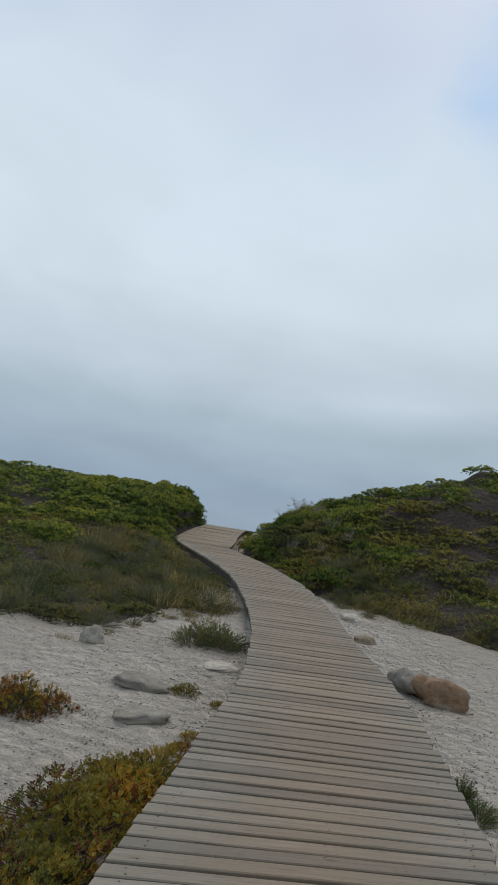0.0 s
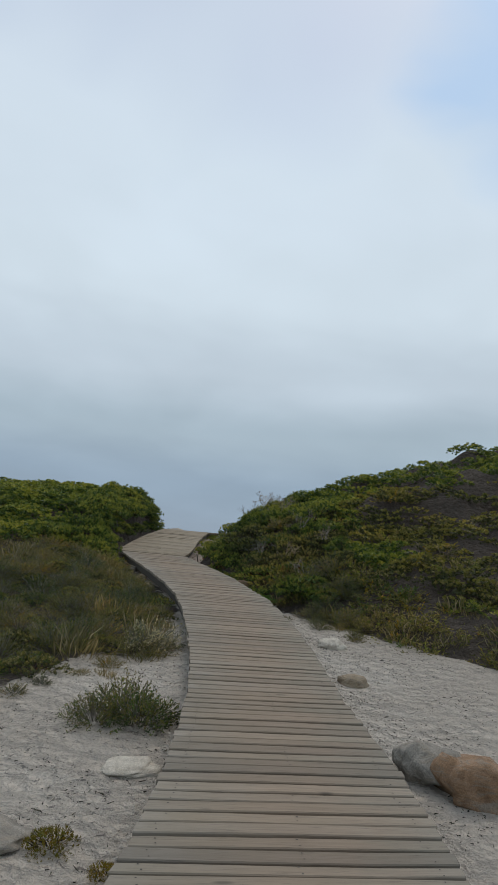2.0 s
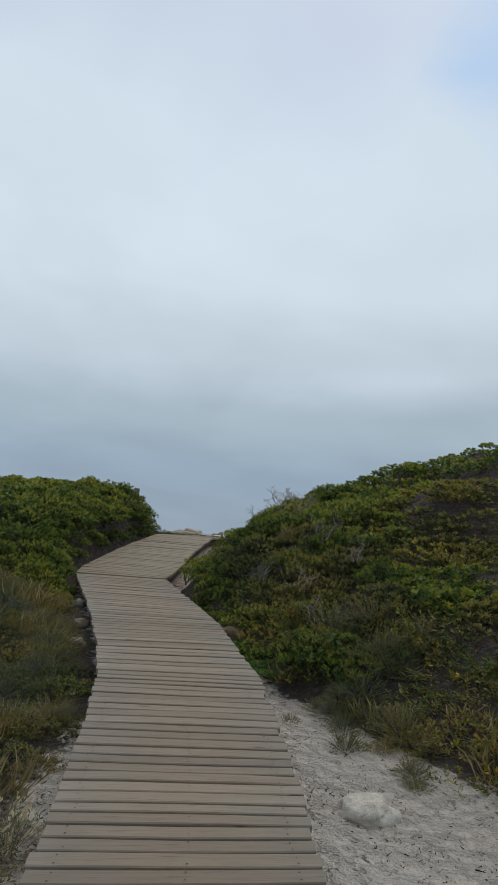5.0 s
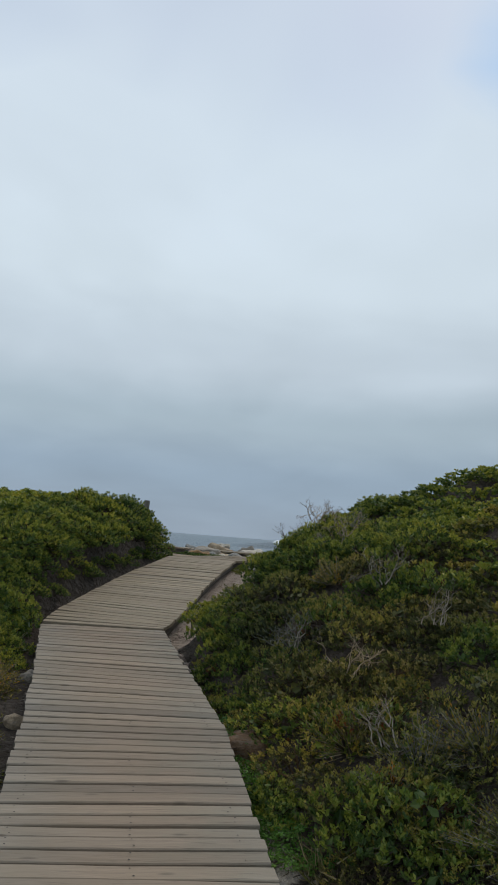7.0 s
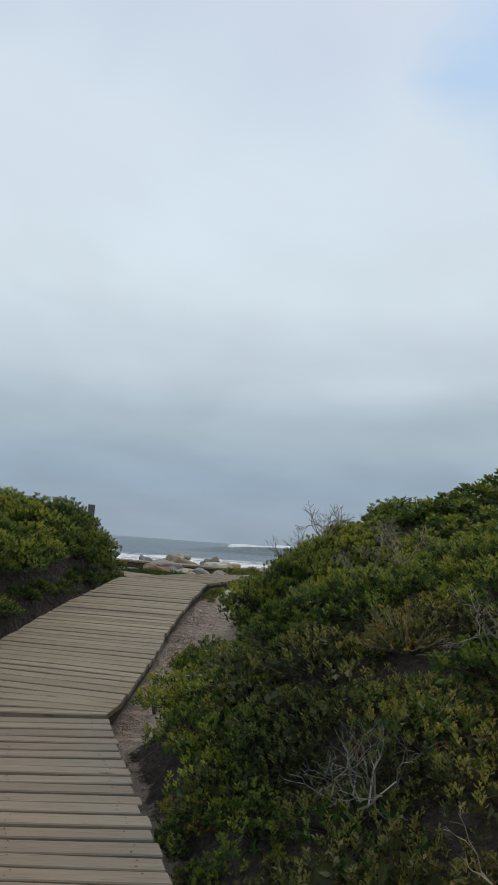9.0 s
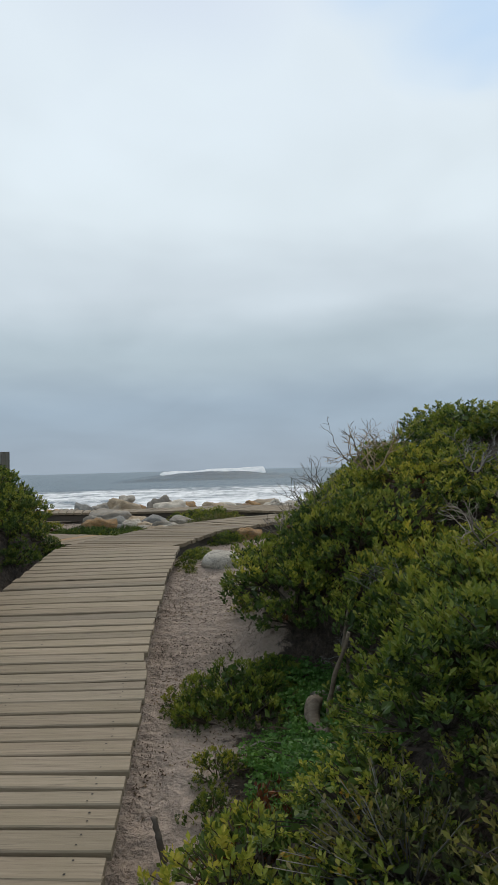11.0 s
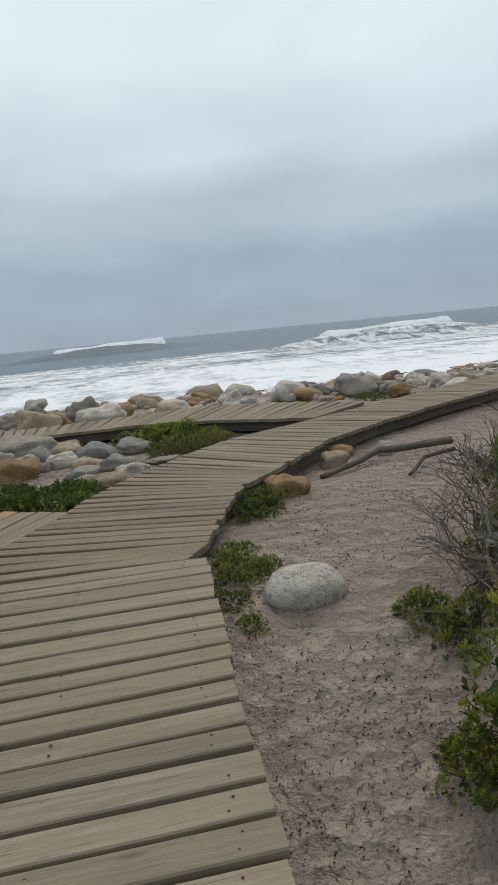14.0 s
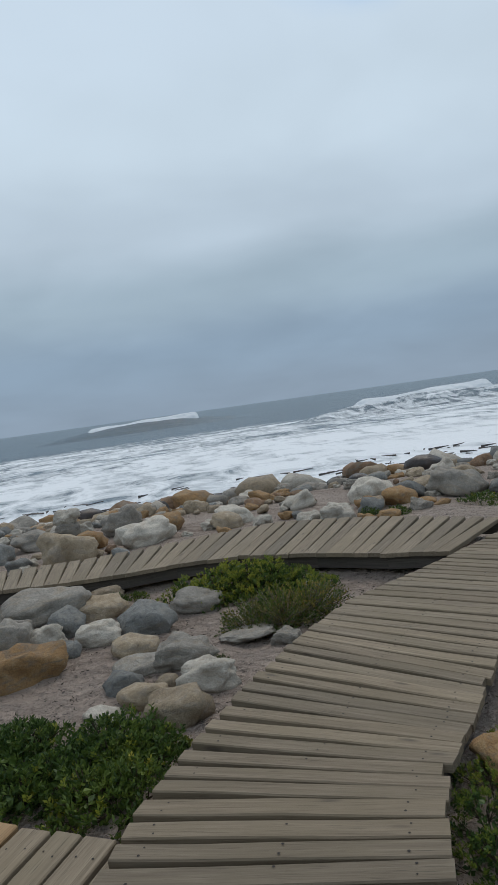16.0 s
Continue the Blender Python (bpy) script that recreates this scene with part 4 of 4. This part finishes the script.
# stones in the sand inside the fork of the boardwalks
FORK_A = [("grey", -1.61, 25.62, 0.4, 0.36), ("tan", -1.13, 25.95, 0.17, 0.15), ("tan", -1.12, 25.5, 0.16, 0.16), ("pale", -1.14, 24.83, 0.17, 0.2), ("blue", -0.8, 24.87, 0.19, 0.2), ("grey", -0.41, 25.23, 0.21, 0.2), ("orange", -1.56, 24.37, 0.21, 0.24), ("grey", -1.76, 25.0, 0.16, 0.22), ("grey", -1.78, 25.3, 0.15, 0.16), ("pale", -1.5, 25.0, 0.11, 0.15), ("blue", -1.4, 25.2, 0.14, 0.18), ("blue", -1.36, 24.64, 0.12, 0.13)]
FORK_B = [("tan", -0.9, 24.42, 0.15, 0.17), ("grey", -0.62, 24.1, 0.18, 0.17), ("grey", -0.9, 24.1, 0.17, 0.14), ("blue", -0.96, 23.85, 0.1, 0.12), ("tan", -0.87, 23.66, 0.13, 0.13), ("pale", -0.5, 23.72, 0.15, 0.15), ("tan", -0.72, 23.78, 0.07, 0.1), ("tan", -0.69, 23.38, 0.14, 0.16), ("pale", -1.07, 23.55, 0.1, 0.08), ("grey", -0.17, 24.35, 0.17, 0.08), ("grey", 0.04, 24.13, 0.09, 0.08), ("pale", 0.47, 25.12, 0.08, 0.12)]
for tint, x, y, half, high in FORK_A + FORK_B:
    set_boulder(x, y, half, high, tint, "half sunk in sand between the boardwalks", rng, spin=rng.uniform(-25, 25), group="boulders between the boardwalks")

# stones beside the sandy path
for tint, x, y, half, high, where in [("lichen", 0.09, 20.73, 0.2, 0.2, "speckled with lichen beside the boardwalk"), ("orange", 0.46, 22.28, 0.12, 0.15, "in the sand by the boardwalk's edge"), ("orange", 1.3, 23.5, 0.12, 0.13, "in the sand"), ("tan", 1.1, 23.1, 0.1, 0.14, "in the sand"), ("pale", 1.66, 23.35, 0.07, 0.14, "in the sand"), ("tan", 1.67, 9.4, 0.14, 0.16, "yellowish, half buried by the boardwalk"), ("pale", 1.62, 10.65, 0.16, 0.19, "whitish, half buried by the boardwalk"), ("pale", -1.18, 7.5, 0.1, 0.16, "white, at the foot of the dune"), ("grey", -0.5, 6.55, 0.26, 0.15, "flat and half buried in sand"), ("grey", -0.4, 5.85, 0.23, 0.13, "flat and half buried in sand"), ("pale", 0.05, 7.35, 0.17, 0.09, "flat, nearly buried in the sand"), ("red", 0.62, 13.9, 0.16, 0.17, "in the shade under the bushes"), ("tan", -0.95, 14.0, 0.08, 0.1, "under the boardwalk's edge"), ("grey", -1.25, 14.9, 0.08, 0.09, "under the boardwalk's edge"), ("tan", -0.75, 13.2, 0.07, 0.09, "under the boardwalk's edge")]:
    set_boulder(x, y, half, high, tint, where, rng, spin=rng.uniform(-20, 20), group="stones in the sand")
set_boulder(2.06, 7.38, 0.21, 0.25, "red", "with a flat top beside the boardwalk", rng, spin=8, group="stones in the sand")
set_boulder(1.84, 7.58, 0.2, 0.28, "grey", "cracked, leaning on a red one", rng, spin=-20, group="stones in the sand")

# the boulder bank along the shore
mix = ["pale"] * 8 + ["grey"] * 5 + ["tan"] * 6 + ["blue"] * 2 + ["orange"] * 3 + ["red"]


def on_deck(x, y):
    for pairs in (SHORE_R, SHORE_L, BRANCH):
        for k in range(len(pairs) - 1):
            quad = [pairs[k][0], pairs[k][1], pairs[k + 1][1], pairs[k + 1][0]]
            cx, cy = sum(p[0] for p in quad) / 4, sum(p[1] for p in quad) / 4
            reach = max(math.hypot(p[0] - cx, p[1] - cy) for p in quad)
            if math.hypot(x - cx, y - cy) < min(reach, 1.1):
                return True
    return False


placed, FAR_ROCKS = [], []


def bank(count, x0, x1, y0, y1, s0, s1, tints):
    tries = 0
    made = 0
    while made < count and tries < count * 30:
        tries += 1
        x, y = rng.uniform(x0, x1), rng.uniform(y0, y1)
        y += -0.05 * x
        half = s0 + (s1 - s0) * rng.random() ** 1.8
        if on_deck(x, y) or on_deck(x, y - half) or any(math.hypot(x - a, y - b) < (half + c) * 0.78 for a, b, c in placed):
            continue
        placed.append((x, y, half))
        tint = rng.choice(tints)
        if y < 33.3 and -4 < x < 6.5:
            set_boulder(x, y, half, half * rng.uniform(0.9, 1.3), tint, "in the bank above the surf", rng, lean=18)
        else:
            m = pose(x, y, base_z(x, y) + half * 0.4, rng.uniform(-18, 18), rng.uniform(-18, 18), rng.uniform(0, 360))
            FAR_ROCKS.append((COARSE[tint][rng.randrange(3)], m @ Matrix.Diagonal((half, half * rng.uniform(0.85, 1.1), half * rng.uniform(0.72, 1.0), 1))))
        made += 1


bank(14, -3.5, 6.5, 27.8, 29.8, 0.24, 0.36, mix)
bank(340, -5.5, 8.0, 27.4, 33.5, 0.07, 0.23, mix)
bank(110, -10, 14.0, 33, 41.5, 0.2, 0.55, mix + ["wet"] * 3 + ["red"] * 2)
bank(60, -14, 22.0, 40.5, 45.5, 0.25, 0.7, ["wet", "wet", "red", "grey"])
bank(50, 6.5, 22.0, 26.0, 36, 0.25, 0.6, mix)
bank(30, -9, -3.2, 23.4, 28, 0.15, 0.4, mix)

far_rocks = join_all("boulder_field", "sea-worn grey and tan boulders along the surf", "boulders", FAR_ROCKS)
far_rocks.data.polygons.foreach_set("use_smooth", [True] * len(far_rocks.data.polygons))

# two balanced stones
set_boulder(-1.82, 30.3, 0.2, 0.22, "grey", "lower stone of a balanced pair", rng, z=2.08, spin=10, lean=2, group="balanced stones")
set_boulder(-1.8, 30.3, 0.19, 0.24, "pale", "balanced on top of another stone", rng, z=2.3, spin=0, lean=2, group="balanced stones")


# ---- single plants, placed ----
for x, y, size in [(-0.55, 4.0, 0.9), (-0.3, 4.5, 1.0), (-0.18, 4.95, 0.75), (-0.5, 3.6, 0.9), (-0.05, 5.35, 0.5), (0.02, 5.6, 0.35), (-0.32, 4.2, 1.1), (-0.42, 4.4, 1.1), (-0.22, 4.65, 1.0), (-0.15, 5.05, 0.8), (-0.32, 4.8, 0.8), (-0.28, 3.9, 1.0), (-0.45, 3.8, 1.0)]:
    GOLD.set(rng, x, y, size * 0.95, squash=0.9)
RUSSET = Kind("heath_shrub", "low russet-brown heath shrub on the sand", "shrub", "russet shrubs", [rosette_bush(95, 0.34, 0.3, 330, 1.2, 0.022, 0.12, [LEAF_DULL, LEAF_GOLD, LEAF_RED], 11)])
for x, y, size in [(-1.0, 5.75, 0.65), (-1.25, 5.8, 0.75), (-1.45, 5.6, 0.8), (-1.15, 5.6, 0.7), (2.8, 6.9, 0.5)]:
    RUSSET.set(rng, x, y, size)
for x, y, size in [(-0.15, 6.5, 0.42), (0.13, 6.35, 0.3), (2.75, 7.1, 0.5), (2.85, 6.6, 0.5)]:
    GOLD.set(rng, x, y, size)
for x, y, size in [(-0.3, 8.0, 0.75), (0.0, 8.05, 0.75), (-0.15, 8.2, 0.8), (1.72, 5.45, 0.4), (1.75, 5.2, 0.4)]:
    (OLIVE if x < 0 else GREENHEATH).set(rng, x, y, size, squash=1.05)
FLOWERING = Kind("flowering_shrub", "grey shrub dotted with pale flowers beside the boardwalk", "shrub", "flowering shrubs", [heath_bush(81, 0.34, 0.36, 150, [LEAF_GREY, FLOWER], 0.5, 0.03)])
for x, y, size in [(-0.22, 9.85, 0.85), (-0.05, 10.0, 0.6)]:
    FLOWERING.set(rng, x, y, size)
for x, y, size in [(-0.25, 25.35, 0.85), (0.15, 25.2, 0.85), (0.4, 25.05, 0.7), (-0.05, 25.45, 0.85), (0.25, 25.3, 0.8), (-0.45, 25.45, 0.6)]:
    EVERGREEN.set(rng, x, y, size, squash=1.05)
for x, y, size in [(0.12, 24.5, 0.85), (0.3, 24.55, 0.8), (-0.1, 24.55, 0.7), (-1.05, 25.75, 0.6), (-0.85, 25.8, 0.5), (3.2, 27.3, 1.3), (3.7, 27.4, 1.2), (1.5, 27.6, 0.8), (1.9, 27.6, 0.7), (2.2, 27.5, 0.7), (0.2, 22.02, 0.55), (0.32, 22.2, 0.5), (0.12, 21.85, 0.5), (-0.17, 21.12, 0.42), (-0.12, 21.3, 0.4), (-0.02, 21.05, 0.34), (-0.24, 20.78, 0.36), (-0.2, 20.95, 0.4), (-0.22, 20.56, 0.3), (-0.08, 20.98, 0.36), (0.5, 22.42, 0.4), (-0.4, 24.03, 0.2), (-0.71, 23.12, 0.25), (-0.65, 23.66, 0.15)]:
    (EVERGREEN if y < 24 else MAT if y > 25.6 else GREENHEATH).set(rng, x, y, size * (0.85 if y < 24 else 1.0))
for k in range(56):
    t = rng.random() ** 1.5
    MAT.set(rng, -0.9 - 2.6 * t + rng.uniform(-0.05, 0.05), 22.6 + 0.95 * t + rng.uniform(0.0, 0.55), rng.uniform(0.7, 1.1))
for x, y, size in [(0.95, 20.55, 1.1), (1.25, 20.9, 1.15), (0.75, 20.1, 0.9), (1.6, 21.2, 1.1), (0.9, 19.6, 0.9), (1.0, 20.9, 0.8), (1.45, 20.5, 1.1), (0.36, 17.05, 0.75), (0.46, 16.9, 0.7), (0.3, 16.85, 0.5), (0.62, 17.1, 0.7), (0.75, 18.2, 0.6)]:
    DEAD.set(rng, x, y, size)
for x, y in [(0.72, 13.65), (0.82, 13.35), (0.66, 14.0), (0.92, 13.0), (0.58, 14.3), (1.05, 12.75), (0.22, 17.5), (0.33, 17.7), (0.55, 18.4), (0.62, 17.9), (0.45, 18.1), (0.3, 17.45), (0.5, 17.75), (0.4, 17.3), (0.45, 18.3)]:
    CREEP.set(rng, x, y, rng.uniform(0.8, 1.2), sink=0.0)
# one round bush alone on the sand, a lower one farther up, and small sprigs round them
for x, y, size in [(0.02, 17.95, 0.82), (0.16, 18.1, 0.7), (-0.12, 18.1, 0.6), (0.3, 18.3, 0.55), (-0.22, 18.02, 0.35), (0.38, 19.5, 0.6), (0.58, 19.6, 0.7), (0.26, 19.62, 0.4), (-0.06, 17.45, 0.4), (-0.1, 17.2, 0.35), (-0.04, 16.98, 0.34), (0.5, 20.4, 0.4), (0.5, 18.88, 0.4), (0.62, 18.7, 0.5)]:
    EVERGREEN.set(rng, x, y, size, squash=1.15)
# the canopy's edge over the hollow, and the low bushes along the bank
for x, y, size in [(0.86, 17.0, 0.95), (0.94, 17.4, 1.0), (0.98, 17.8, 1.0), (0.94, 18.2, 1.0), (0.86, 18.6, 0.9), (1.1, 17.2, 1.1), (1.15, 17.65, 1.1), (1.15, 18.1, 1.1), (1.1, 18.5, 1.1), (0.72, 18.95, 0.7), (0.75, 19.3, 0.85), (0.95, 19.05, 0.9), (0.85, 18.85, 0.8), (0.8, 16.65, 0.95), (1.0, 16.8, 1.0), (1.3, 20.5, 0.9), (1.25, 20.1, 0.9), (1.5, 20.9, 0.9), (1.1, 19.75, 0.8), (0.95, 20.35, 0.55), (1.65, 20.5, 1.0)]:
    EVERGREEN.set(rng, x, y, size, squash=1.15)
for x, y, size in [(0.45, 18.62, 0.9), (0.6, 18.85, 0.9), (0.5, 18.98, 0.7), (0.72, 19.1, 0.9), (0.62, 18.65, 1.0), (0.32, 18.45, 0.7)]:
    MAT.set(rng, x, y, size)
for x, y, size in [(0.72, 19.75, 0.8), (0.8, 20.0, 0.95), (0.95, 20.2, 1.0), (0.7, 20.3, 0.8), (1.05, 19.85, 1.1), (1.2, 20.3, 1.1), (0.9, 19.5, 0.9), (1.15, 20.6, 1.0), (0.66, 19.95, 0.6), (1.3, 20.0, 1.1), (0.85, 20.5, 0.8)]:
    DEAD.set(rng, x, y, size)
for x, y, size in [(0.02, 16.78, 1.0), (0.14, 17.02, 0.9), (0.16, 16.85, 0.9), (0.28, 16.95, 0.7), (0.58, 19.5, 0.6), (0.98, 17.25, 0.8)]:
    RUST.set(rng, x, y, size, z=ground_z(x, y) + (0.12 if x > 0.5 else 0.0))
for x, y, up in [(1.3, 16.4, 0.3), (1.2, 17.4, 0.3), (0.9, 17.9, 0.25), (1.5, 18.3, 0.35), (1.0, 18.8, 0.3), (1.6, 15.2, 0.25), (1.9, 14.2, 0.25), (1.3, 14.0, 0.2), (0.9, 14.7, 0.2), (1.5, 13.2, 0.15), (0.7, 19.0, 0.2), (1.1, 19.5, 0.3)]:
    DEAD.set(rng, x, y, rng.uniform(0.6, 0.85), z=ground_z(x, y) + up)
for x, y, size in [(0.68, 14.4, 0.6), (0.5, 15.0, 0.7), (0.36, 15.4, 0.75), (0.23, 15.75, 0.8), (0.12, 16.1, 0.8), (0.34, 16.3, 0.7), (0.58, 16.4, 0.85), (0.0, 16.35, 0.45), (0.45, 15.5, 0.8), (0.35, 16.0, 0.9)]:
    EVERGREEN.set(rng, x, y, size, squash=1.15 if y < 15.9 else 0.85)
for k in range(20):
    y = 16.2 + 0.27 * k
    (EVERGREEN if k % 3 else MAT).set(rng, lerp_table(MAIN_L, y) - rng.uniform(0.2, 0.34), y, rng.uniform(0.42, 0.6))
for k in range(24):
    y = 15.4 + 0.27 * k
    EVERGREEN.set(rng, lerp_table(MAIN_L, y) - rng.uniform(0.38, 0.6), y, rng.uniform(0.65, 0.85), squash=1.1)
for k in range(14):
    y = 11.2 + 0.34 * k
    (OLIVE if k % 3 else GRASS).set(rng, lerp_table(MAIN_L, y) - rng.uniform(0.24, 0.45), y, rng.uniform(0.5, 0.8))


def close_gaps(x, y):
    """Low small-leaved bushes between the larger ones."""
    if inside_r(x, y) > 0.18:
        SMALLLEAF.set(rng, x, y, rng.uniform(0.6, 0.85), squash=0.85)


scatter(0.4, 2.2, 12.3, 16.2, 0.42, close_gaps)
FIRE = Kind("flowering_shrub", "small orange flowering sprig among green leaves", "shrub", "orange sprigs", [heath_bush(91, 0.12, 0.2, 40, [ORANGE, LEAF_NEW], 0.3, 0.035)])
FIRE.set(rng, 1.46, 12.9, 0.55, z=1.5)


join_all("dune_scrub", "dense evergreen scrub and heath covering the dunes", "scrub", FAR_SCRUB)


# ---- fence at the end of the left dune ----
def build_fence():
    r = random.Random(4)
    fence = tagged(new("fence", None), "weathered grey timber post and rail fence by the scrub", "fence")
    spots = [(-2.3, 22.1), (-3.75, 22.85), (-5.2, 23.6)]
    for x, y in spots:
        verts, faces = plank_mesh(1.25, 0.09, 0.09, 0, 0, r)
        ob = part("post", link_mesh("post", verts, faces, POST), fence)
        ob.matrix_basis = pose(x, y, base_z(x, y) + 0.5, 0, -90, 26)
    for (xa, ya), (xb, yb) in zip(spots, spots[1:]):
        for high in (0.95, 0.55):
            run = math.hypot(xb - xa, yb - ya)
            verts, faces = plank_mesh(run, 0.04, 0.08, 0, 0, r)
            ob = part("rail", link_mesh("rail", verts, faces, POST), fence)
            ob.matrix_basis = pose((xa + xb) / 2, (ya + yb) / 2 - 0.02, base_z(xa, ya) + high + 0.04, 0, 0, math.degrees(math.atan2(yb - ya, xb - xa)))


build_fence()


# ---- driftwood and litter ----
def bent_log(name, label, pts, r0, r1, mat, seed):
    """A crooked stem along a bent line, with knuckles."""
    r = random.Random(seed)
    verts, faces, sides = [], [], 8
    dense = []
    for a, b in zip(pts, pts[1:]):
        dense += [Vector(a).lerp(Vector(b), k / 6) for k in range(6)]
    dense.append(Vector(pts[-1]))
    for i, p in enumerate(dense):
        t = i / (len(dense) - 1)
        d = (dense[min(i + 1, len(dense) - 1)] - dense[max(i - 1, 0)]).normalized()
        s = d.cross(Vector((0, 0, 1))).normalized()
        u = s.cross(d)
        rad = (r0 + (r1 - r0) * t) * (1 + 0.3 * noise.noise((t * 9, seed, 0)))
        p = p + (s * noise.noise((t * 4, seed, 5)) + u * noise.noise((t * 4, seed, 8))) * r0 * 0.8
        for q in range(sides):
            an = q * 2 * math.pi / sides
            k = rad * (1 + 0.14 * noise.noise((q * 2.0, t * 14, seed)))
            verts.append(p + (s * math.cos(an) + u * math.sin(an)) * k)
    for i in range(len(dense) - 1):
        for q in range(sides):
            a, b = i * sides + q, i * sides + (q + 1) % sides
            faces.append((a, b, b + sides, a + sides))
    faces += [tuple(range(sides))[::-1], tuple(len(verts) - sides + q for q in range(sides))]
    ob = new(name, link_mesh(name, verts, faces, mat, smooth=True))
    return tagged(ob, label, "driftwood")


def gz(x, y, up):
    return (x, y, ground_z(x, y) + up)


bent_log("driftwood_log", "long brown bent driftwood log lying on the sand", [gz(0.86, 22.75, 0.02), gz(1.15, 22.85, 0.05), gz(1.45, 23.0, 0.08), gz(2.1, 23.0, 0.1)], 0.018, 0.034, LOG, 1)
bent_log("driftwood_log", "short dark root on the sand under the bush", [gz(1.35, 22.25, 0.02), gz(1.6, 22.5, 0.06), gz(1.9, 22.6, 0.08)], 0.012, 0.018, LOG, 2)
bent_log("fallen_branch", "thick curved bleached branch lying under the bushes", [gz(0.43, 17.78, 0.16), gz(0.42, 17.66, 0.07), gz(0.46, 17.54, 0.04), gz(0.62, 17.4, 0.06), gz(0.95, 17.3, 0.12)], 0.04, 0.033, BRANCH_WOOD, 3)
bent_log("fallen_branch", "grey forked branch lying among the scrub", [gz(0.25, 16.95, 0.05), gz(0.36, 17.12, 0.1), gz(0.45, 17.22, 0.16), gz(0.7, 17.3, 0.2)], 0.01, 0.005, STICK, 4)
bent_log("fallen_branch", "thin grey branch lying on green creepers", [gz(0.4, 18.05, 0.06), gz(0.52, 17.98, 0.1), gz(0.66, 17.9, 0.12), gz(0.72, 17.8, 0.2)], 0.012, 0.006, STICK, 8)
bent_log("fallen_branch", "thin dry stick lying beside green creepers", [gz(0.02, 17.55, 0.03), gz(0.14, 17.62, 0.06), gz(0.25, 17.6, 0.05)], 0.006, 0.003, STICK, 9)
for k, pts in enumerate(([(0.43, 17.42, 0.0), (0.42, 17.36, 0.25), (0.44, 17.32, 0.4), (0.5, 17.28, 0.6)], [(0.7, 18.1, 0.0), (0.63, 18.06, 0.2), (0.66, 18.0, 0.45)], [(0.62, 17.3, 0.0), (0.66, 17.2, 0.2), (0.78, 17.15, 0.5)], [(0.82, 17.75, 0.0), (0.8, 17.7, 0.2), (0.88, 17.62, 0.42)])):
    bent_log("bare_stem", "bare grey stem rising under the bush canopy", [gz(pts[0][0], pts[0][1], 0.0)] + [(x, y, base_z(x, y) + 0.06 + up) for x, y, up in pts[1:]], 0.014, 0.008, BRANCH_WOOD, 20 + k)
bent_log("fallen_branch", "dark stub of root standing in the sand", [gz(-0.27, 16.98, 0.0), gz(-0.29, 16.97, 0.1), gz(-0.31, 16.99, 0.16)], 0.014, 0.01, LOG, 7)


def litter_bits(name, label, count, pick, seed, long=(0.006, 0.022)):
    """Loose twigs and bark chips on the sand."""
    sh = Shoot(seed)
    r = sh.rng
    for _ in range(count):
        x, y = pick(r)
        if noise.noise((x * 2.2, y * 2.2, 4.0)) < r.uniform(-0.35, 0.25):
            continue
        an = r.uniform(0, 6.283)
        a = Vector((x, y, ground_z(x, y) + 0.004))
        size = r.uniform(*long) * (2.4 if r.random() < 0.06 else 1)
        b = Vector((x + math.cos(an) * size, y + math.sin(an) * size, 0))
        b.z = ground_z(b.x, b.y) + r.uniform(0.003, 0.012)
        sh.stick(a, b, r.uniform(0.0015, 0.0048), 0.001)
    ob = new(name, sh.mesh(name, [DEBRIS]))
    return tagged(ob, label, "litter", kind="stuff")


def pick_right(r):
    y = r.uniform(16.6, 23.6)
    x = lerp_table(MAIN_R, y) if y < 21 else -0.3 + (y - 21) * 0.72
    far = lerp_table(FOOT_R, y)
    return r.uniform(x, max(far + 0.25, x + 0.3)), y


def pick_start(r):
    y = r.uniform(3.5, 12)
    if r.random() < 0.5:
        x = lerp_table(MAIN_L, y)
        return x - abs(r.gauss(0, 0.9)), y
    x = lerp_table(MAIN_R, y)
    return x + abs(r.gauss(0, 0.9)), y


litter_bits("twig_litter", "dark twigs and bark chips strewn on the sandy path", 7000, pick_right, 101, (0.004, 0.013))
litter_bits("twig_litter", "dry twigs and stalks strewn on pale sand", 6500, pick_start, 102)
litter_bits("twig_litter", "twigs strewn on the sand between boulders", 2600, lambda r: (r.uniform(-2.4, 1.0), r.uniform(22.6, 26.0)), 103)


def kelp():
    sh = Shoot(110)
    r = sh.rng
    for _ in range(300):
        x = r.uniform(-20, 45)
        y = 44.5 + 0.05 * x + r.choice((0.0, 0.6, 1.6, 4.0)) + r.gauss(0, 0.5)
        a = Vector((x, y, SEA + 0.06))
        sh.stick(a, a + Vector((r.uniform(-0.9, 0.9), r.uniform(-0.2, 0.2), r.uniform(-0.03, 0.1))), r.uniform(0.02, 0.07), 0.015)
    tagged(new("kelp", sh.mesh("kelp", [ROCK_WET])), "dark kelp strands floating in the foam", "kelp", kind="stuff")


kelp()
